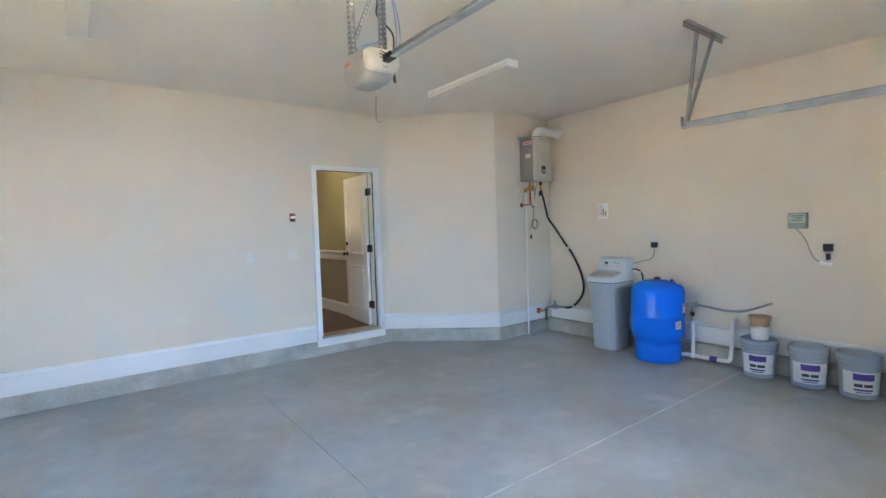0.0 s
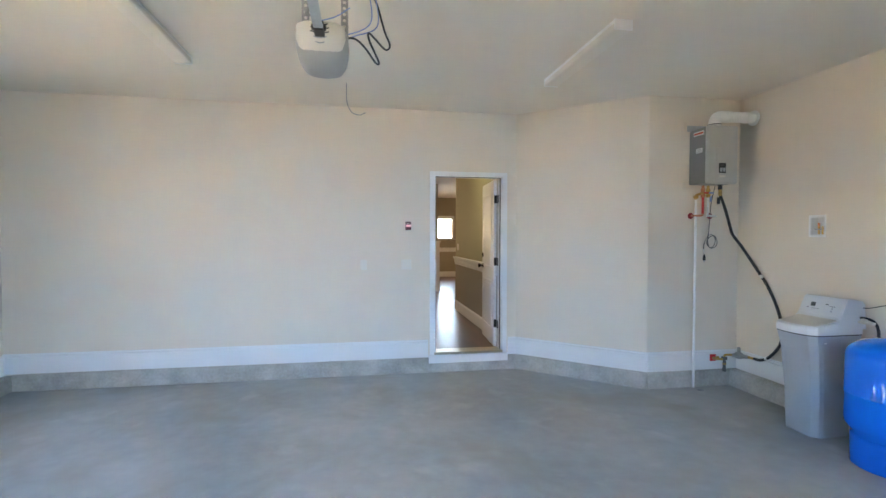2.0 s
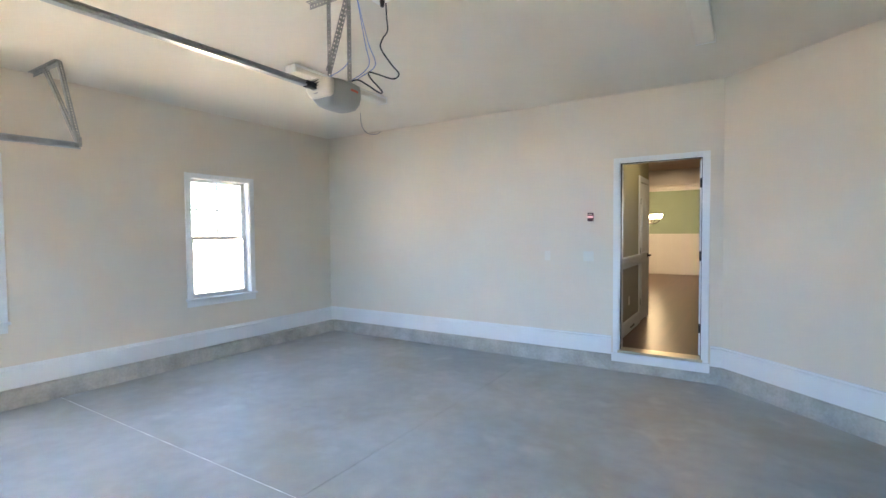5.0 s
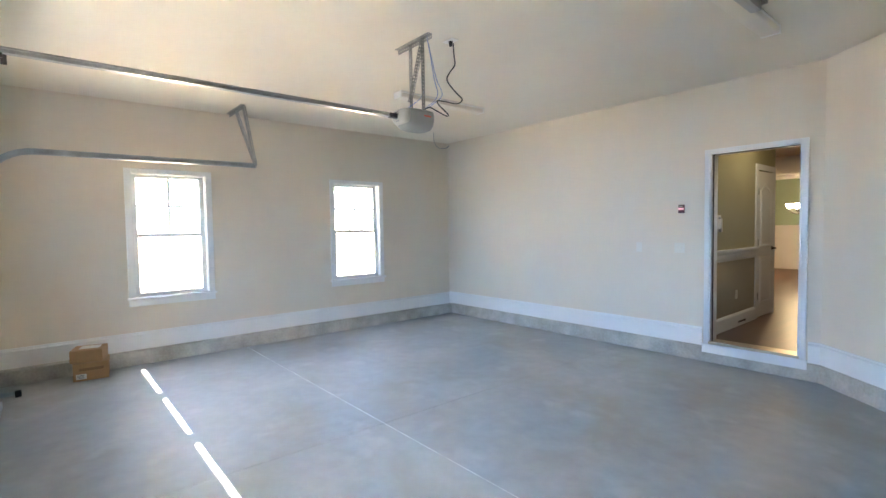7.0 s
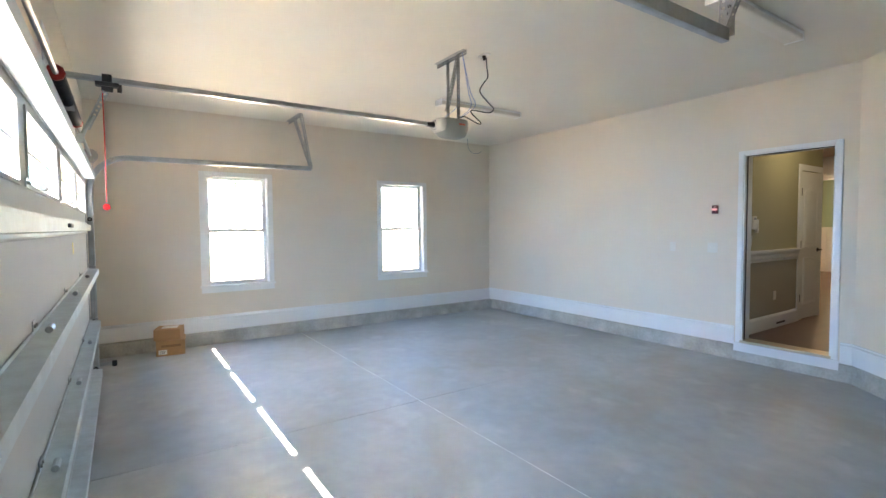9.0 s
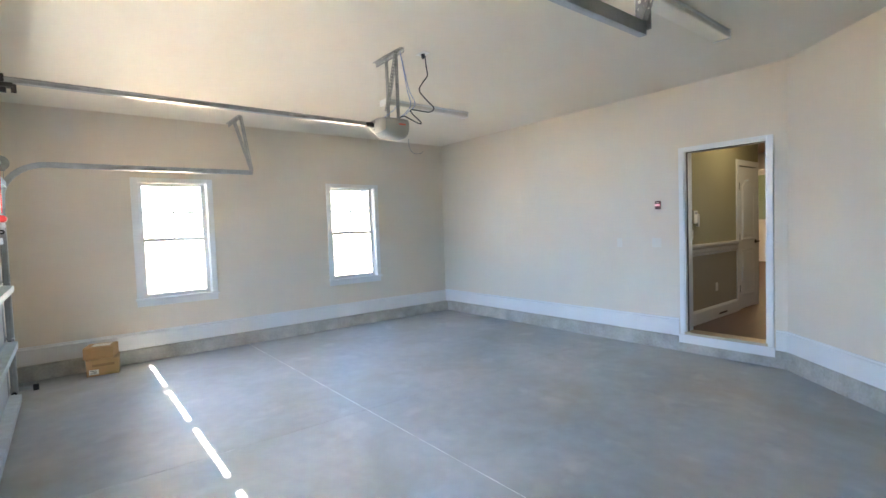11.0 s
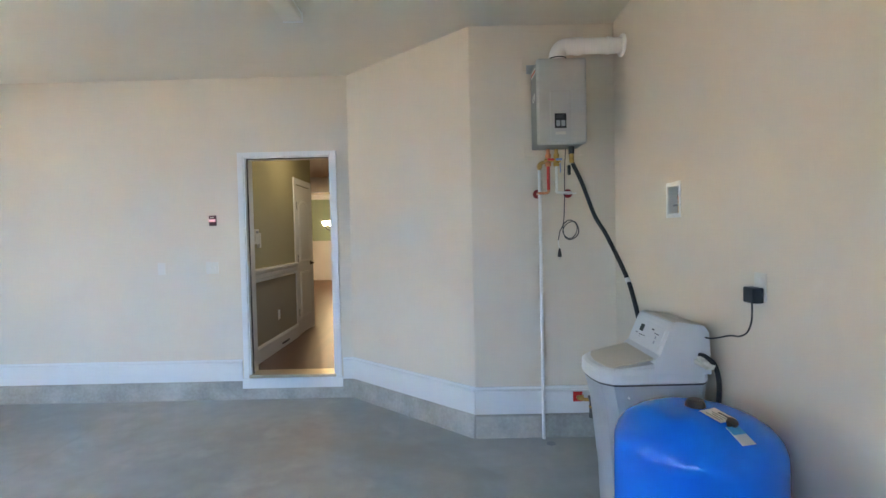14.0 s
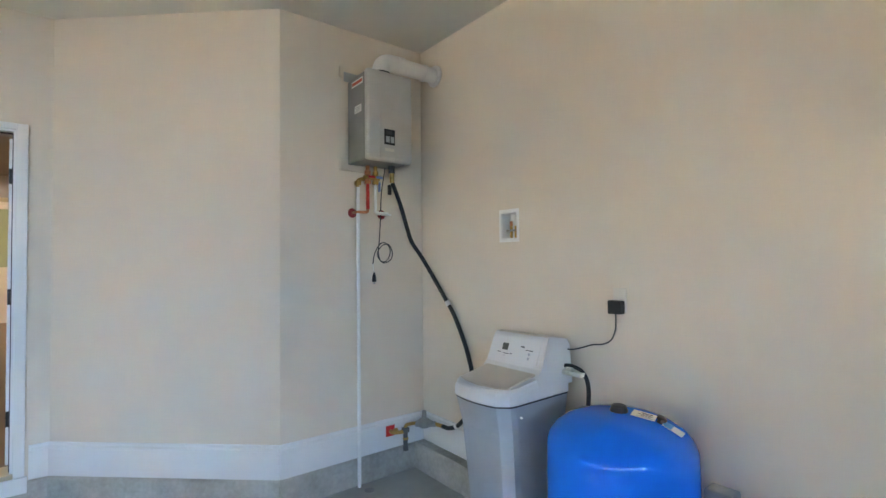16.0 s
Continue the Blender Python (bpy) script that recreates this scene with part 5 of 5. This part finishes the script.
c2 = carton((-1.385, 0.65, 0.1905), -15, 0.29, 0.28, 0.13, "brown cardboard box with taped top, stacked on another")
part("tape", box((-0.10, -0.08, 0.1302), (0.06, 0.10, 0.1312)), mat("pale_label_paper", (0.70, 0.66, 0.58), 0.55), c2, "pale label on the lid")

# ---- the house door, hall fittings ----
leaf = empty("house_door", (DX1 - 0.02, YB + 0.19, HF + 0.012), -4.0, label="white panelled door standing open against the hall wall", category="door")
LH = DZ1 - 0.02 - HF - 0.016
part("slab", box((-0.035, 0.0, 0.0), (0.0, 0.785, LH), 0.002), TRIM, leaf)
for z0, z1 in ((0.20, 0.82), (0.98, LH - 0.16)):
    for y0, y1 in ((0.12, 0.665),):
        part("panel", boxes(((-0.043, y0, z0), (-0.035, y0 + 0.022, z1)), ((-0.043, y1 - 0.022, z0), (-0.035, y1, z1)), ((-0.043, y0 + 0.022, z0), (-0.035, y1 - 0.022, z0 + 0.022)), ((-0.043, y0 + 0.022, z1 - 0.022), (-0.035, y1 - 0.022, z1)), ((-0.040, y0 + 0.05, z0 + 0.05), (-0.035, y1 - 0.05, z1 - 0.05)), bevel=0.003), TRIM, leaf)
for z in (0.24, 1.02, 1.80):
    hg = part("hinge", boxes(((-0.034, -0.004, z), (-0.002, 0.0, z + 0.10)), bevel=0.001), BRONZE, leaf, "dark bronze hinge")
    part("knuckle", rod((-0.006, -0.008, z), (-0.006, -0.008, z + 0.10), 0.007, sides=10), BRONZE, hg)
    part("jamb_leaf", box((-0.004, -0.105, z), (0.0015, -0.012, z + 0.10), 0.001), BRONZE, hg)
kn = part("door_knob", lathe([(0.032, 0.0), (0.032, 0.008), (0.012, 0.012), (0.012, 0.035), (0.026, 0.045), (0.03, 0.06), (0.022, 0.072), (0.006, 0.075)], 24), BRONZE, leaf, "dark bronze knob")
kn.matrix_basis = pose(-0.035, 0.72, 0.98, 0, -90, 0)
db = part("deadbolt", lathe([(0.03, 0.0), (0.03, 0.012), (0.02, 0.018), (0.006, 0.019)], 20), BRONZE, leaf, "dark bronze deadbolt")
db.matrix_basis = pose(-0.035, 0.72, 1.13, 0, -90, 0)

structure("door_2", boxes(((HX0 - 0.02, 7.86, HF), (HX0 + 0.018, 7.94, 2.38)), ((HX0 - 0.02, 8.60, HF), (HX0 + 0.018, 8.68, 2.38)), ((HX0 - 0.02, 7.94, 2.30), (HX0 + 0.018, 8.60, 2.38)), ((HX0 - 0.12, 7.94, HF), (HX0 - 0.10, 8.60, 2.30)), bevel=0.003), TRIM, "white cased closet doorway in the hall")
cd = empty("closet_door", (HX0 + 0.002, 7.95, HF + 0.012), -1.5, label="white two-panel arched door standing slightly ajar", category="door")
part("slab", box((-0.035, 0.0, 0.0), (0.0, 0.64, 2.055), 0.002), TRIM, cd)
for z0, z1, rise in ((0.20, 0.86, 0.0), (1.0, 1.78, 0.09)):
    top = [(0.11 + 0.42 * k / 10, z1 + rise * math.sin(math.pi * k / 10)) for k in range(11)]
    ring = [(0.11, z0), (0.53, z0)] + top[::-1]
    cy, cz = 0.32, (z0 + z1 + rise) / 2
    part("panel", loft([[(0.0, y, z) for y, z in ring], [(0.009, cy + (y - cy) * 0.975, cz + (z - cz) * 0.985) for y, z in ring], [(0.003, cy + (y - cy) * 0.90, cz + (z - cz) * 0.94) for y, z in ring], [(0.003, cy + (y - cy) * 0.84, cz + (z - cz) * 0.90) for y, z in ring], [(0.009, cy + (y - cy) * 0.76, cz + (z - cz) * 0.85) for y, z in ring]]), TRIM, cd)
for z in (0.25, 1.0, 1.72):
    part("hinge", rod((0.008, -0.004, z), (0.008, -0.004, z + 0.10), 0.012, sides=10), BRONZE, cd, "dark bronze hinge")
hd = part("door_handle", lathe([(0.03, 0.0), (0.03, 0.008), (0.012, 0.012), (0.011, 0.055), (0.006, 0.058)], 20), BRONZE, cd, "dark bronze lever handle")
hd.matrix_basis = pose(0.0, 0.585, 0.96, 0, 90, 0)
part("lever", tube([(0.0, 0.0, 0.048), (0.0, -0.03, 0.052), (0.004, -0.075, 0.050), (0.006, -0.115, 0.044)], 0.0085, 6, 10), BRONZE, hd)
intercom = empty("wall_phone", (HX0, 6.55, 1.50), label="white keypad and handset on the hall wall", category="keypad")
part("base", box((0.0, -0.07, 0.0), (0.03, 0.03, 0.16), 0.005), OFFWHITE, intercom)
part("handset", box((0.0, 0.035, -0.04), (0.035, 0.075, 0.12), 0.008), OFFWHITE, intercom)
part("display", box((0.0305, -0.05, 0.115), (0.032, 0.01, 0.14)), CONDUIT, intercom)
wall_plate("light_switch", (HX0 + 0.0, 6.48, 1.36), 90, 0.072, "white switch plate on the olive hall wall", "light switch", toggles=1)
wall_plate("outlet", (HX0 + 0.004, 7.18, 0.64), 90, 0.072, "white outlet plate low on the hall wall", sockets=2)
wall_plate("light_switch", (HX1, 9.22, 1.42), -90, 0.118, "white switch plate on the olive hall wall", "light switch", toggles=2)
fv = empty("floor_vent", (HX0 + 0.021, 7.35, HF + 0.055), label="dark slotted vent in the hall baseboard", category="vent")
part("grille", box((-0.002, -0.13, -0.012), (0.003, 0.13, 0.012), 0.002), BRONZE, fv)

# ---- the rooms past the hall ----
ped = structure("half_wall", boxes(((3.58, 12.40, HF), (3.99, 12.60, 1.47)), ((3.55, 12.37, 1.47), (4.02, 12.63, 1.51)), ((3.565, 12.38, HF), (4.0, 12.40, HF + 0.17)),
    ((3.58, 12.385, HF + 0.17), (3.69, 12.40, 1.47)), ((3.88, 12.385, HF + 0.17), (3.99, 12.40, 1.47)), ((3.69, 12.385, 1.32), (3.88, 12.40, 1.47)), ((3.69, 12.385, HF + 0.17), (3.88, 12.40, HF + 0.32))), TRIM, "white panelled half wall between two rooms")
part("panel", box((3.69, 12.395, HF + 0.32), (3.88, 12.399, 1.32)), TAUPE, ped, "taupe recessed panel")
col = structure("column", box((3.59, 12.44, 1.51), (3.70, 12.56, 2.62), 0.01), TRIM, "slender white square column on half wall")
ch = empty("chandelier", (1.83, 14.6, 1.90), label="bronze chandelier with a ring of lit glass shades", category="chandelier")
part("stem", rod((0, 0, -0.05), (0, 0, HZ - 1.90), 0.012, sides=10), BRONZE, ch)
part("hub", lathe([(0.01, -0.17), (0.05, -0.15), (0.09, -0.11), (0.05, -0.06), (0.03, 0.06), (0.06, 0.10), (0.03, 0.26), (0.012, 0.30)], 20), mat("amber_bronze", (0.22, 0.10, 0.05), 0.4, 0.5), ch)
part("canopy", lathe([(0.06, HZ - 1.93), (0.06, HZ - 1.905)], 20), BRONZE, ch)
SHADE = glow("lit_glass_shade", (1.0, 0.80, 0.52), 0.5)
for k in range(6):
    a = k * math.tau / 6 + 0.3
    c, s = math.cos(a), math.sin(a)
    am = part("arm", tube([(0.04 * c, 0.04 * s, -0.10), (0.18 * c, 0.18 * s, -0.13), (0.30 * c, 0.30 * s, -0.06), (0.31 * c, 0.31 * s, 0.0)], 0.010, 6, 8), BRONZE, ch)
    part("shade", lathe([(0.03, 0.0), (0.06, 0.03), (0.085, 0.085), (0.088, 0.12)], 18), SHADE, am, "lit frosted glass shade").matrix_basis = pose(0.31 * c, 0.31 * s, 0.0)
# Trim rings for the hall can and the two added great-room cans.
for x, y in ((2.6, 11.0), (5.2, 14.0), (3.28, 7.3)):
    cl = empty("recessed_light", (x, y, HZ), label="lit recessed ceiling light with a white ring", category="ceiling light", group="recessed lights")
    part("ring", lathe([(0.062, -0.004), (0.085, -0.006), (0.088, 0.0)], 24), LAMPWHITE, cl)

# ---- outside ----
structure("ground", box((-400, -400, -0.6), (400, 400, -0.17)), DIRT, "pale dry bare ground round the house")
structure("driveway", box((-1.4, -7.0, -0.17), (5.2, YF - 0.18, -0.02)), DRIVE, "pale concrete driveway")
# Unseen dark ground, added to cut light bounced onto the north wall.
structure("bounce_cut_near", box((-120.0, -13.0, -0.17), (120.0, -7.0, -0.06)), mat("bounce_cut_grey", (0.07, 0.068, 0.065), 0.85, var=0.2, scale=1.5, bump=0.5, bscale=60), "unseen dark grey ground past the driveway, added to cut bounced light")
# Likewise added out of view: lowers the bounce from beyond 13 m.
structure("bounce_cut_far", box((-120.0, -90.0, -0.17), (120.0, -13.0, -0.05)), mat("bounce_cut_green", (0.07, 0.10, 0.03), 0.9, var=0.3, scale=2.0, bump=0.8, bscale=40), "unseen dark green ground farther out, added to cut bounced light")
# Out of view: a slab with overhangs, added to block sun and sky.
structure("roof", boxes(((XL - 0.55, YF - 0.75, H + 0.26), (XR + 0.5, GY + 0.6, H + 0.40))), SIDING, "unseen flat slab with eaves, added to block sun and sky")
# Also unseen; its lower edge is set to narrow the floor's sun stripes.
structure("exterior_header", boxes(((GX0 - 0.12, YF - 0.20, GZ - 0.02), (GX1 + 0.12, YF - 0.172, GZ + 0.12)), ((GX0 - 0.12, YF - 0.20, 0.0), (GX0, YF - 0.172, GZ - 0.02)), ((GX1, YF - 0.20, 0.0), (GX1 + 0.12, YF - 0.172, GZ - 0.02))), TRIM, "unseen white trim round the garage door, added to narrow the sun stripes")
BARK = mat("grey_brown_bark", (0.16, 0.12, 0.09), 0.9, var=0.2, bump=0.6, bscale=30)
LEAF = mat("yellow_green_leaves", (0.12, 0.15, 0.035), 0.6, var=0.3, scale=1.0)


def tree(x, y, high, seed):
    rng = random.Random(seed)
    t = empty("tree", (x, y, -0.17), label="slender tree with thin yellow-green foliage on bare ground", category="tree", group="trees beyond the windows")
    bm = tube([(0, 0, 0), (0.05, 0.03, high * 0.35), (-0.04, 0.08, high * 0.7), (0.02, 0.0, high)], 0.09, 6, 10)
    tips = []
    for k in range(9):
        z = high * (0.35 + 0.06 * k)
        a = rng.uniform(0, math.tau)
        r = high * rng.uniform(0.15, 0.28)
        tip = Vector((r * math.cos(a), r * math.sin(a), z + high * 0.14))
        tube([(0, 0.04, z), tip * 0.5 + Vector((0, 0, z * 0.5 - 0.1)), tip], 0.03, 4, 6, bm)
        tips += [tip, tip * 0.7 + Vector((0, 0, z * 0.3))]
    part("trunk", bm, BARK, t)
    lv = bmesh.new()
    for _ in range(2600):
        c = rng.choice(tips) + Vector([rng.gauss(0, high * 0.07) for _ in range(3)])
        u = Vector([rng.gauss(0, 1) for _ in range(3)]).normalized()
        v = u.orthogonal().normalized()
        w = rng.uniform(0.05, 0.10)
        lv.faces.new([lv.verts.new(c + q) for q in (-u * w, v * w * 0.45, u * w, -v * w * 0.45)])
    part("crown", lv, LEAF, t)


tree(-15.5, 9.6, 6.0, 1)
tree(-22.0, 1.5, 7.5, 2)
tree(-26.0, 14.5, 8.0, 3)
tree(-30.0, 6.5, 9.0, 4)
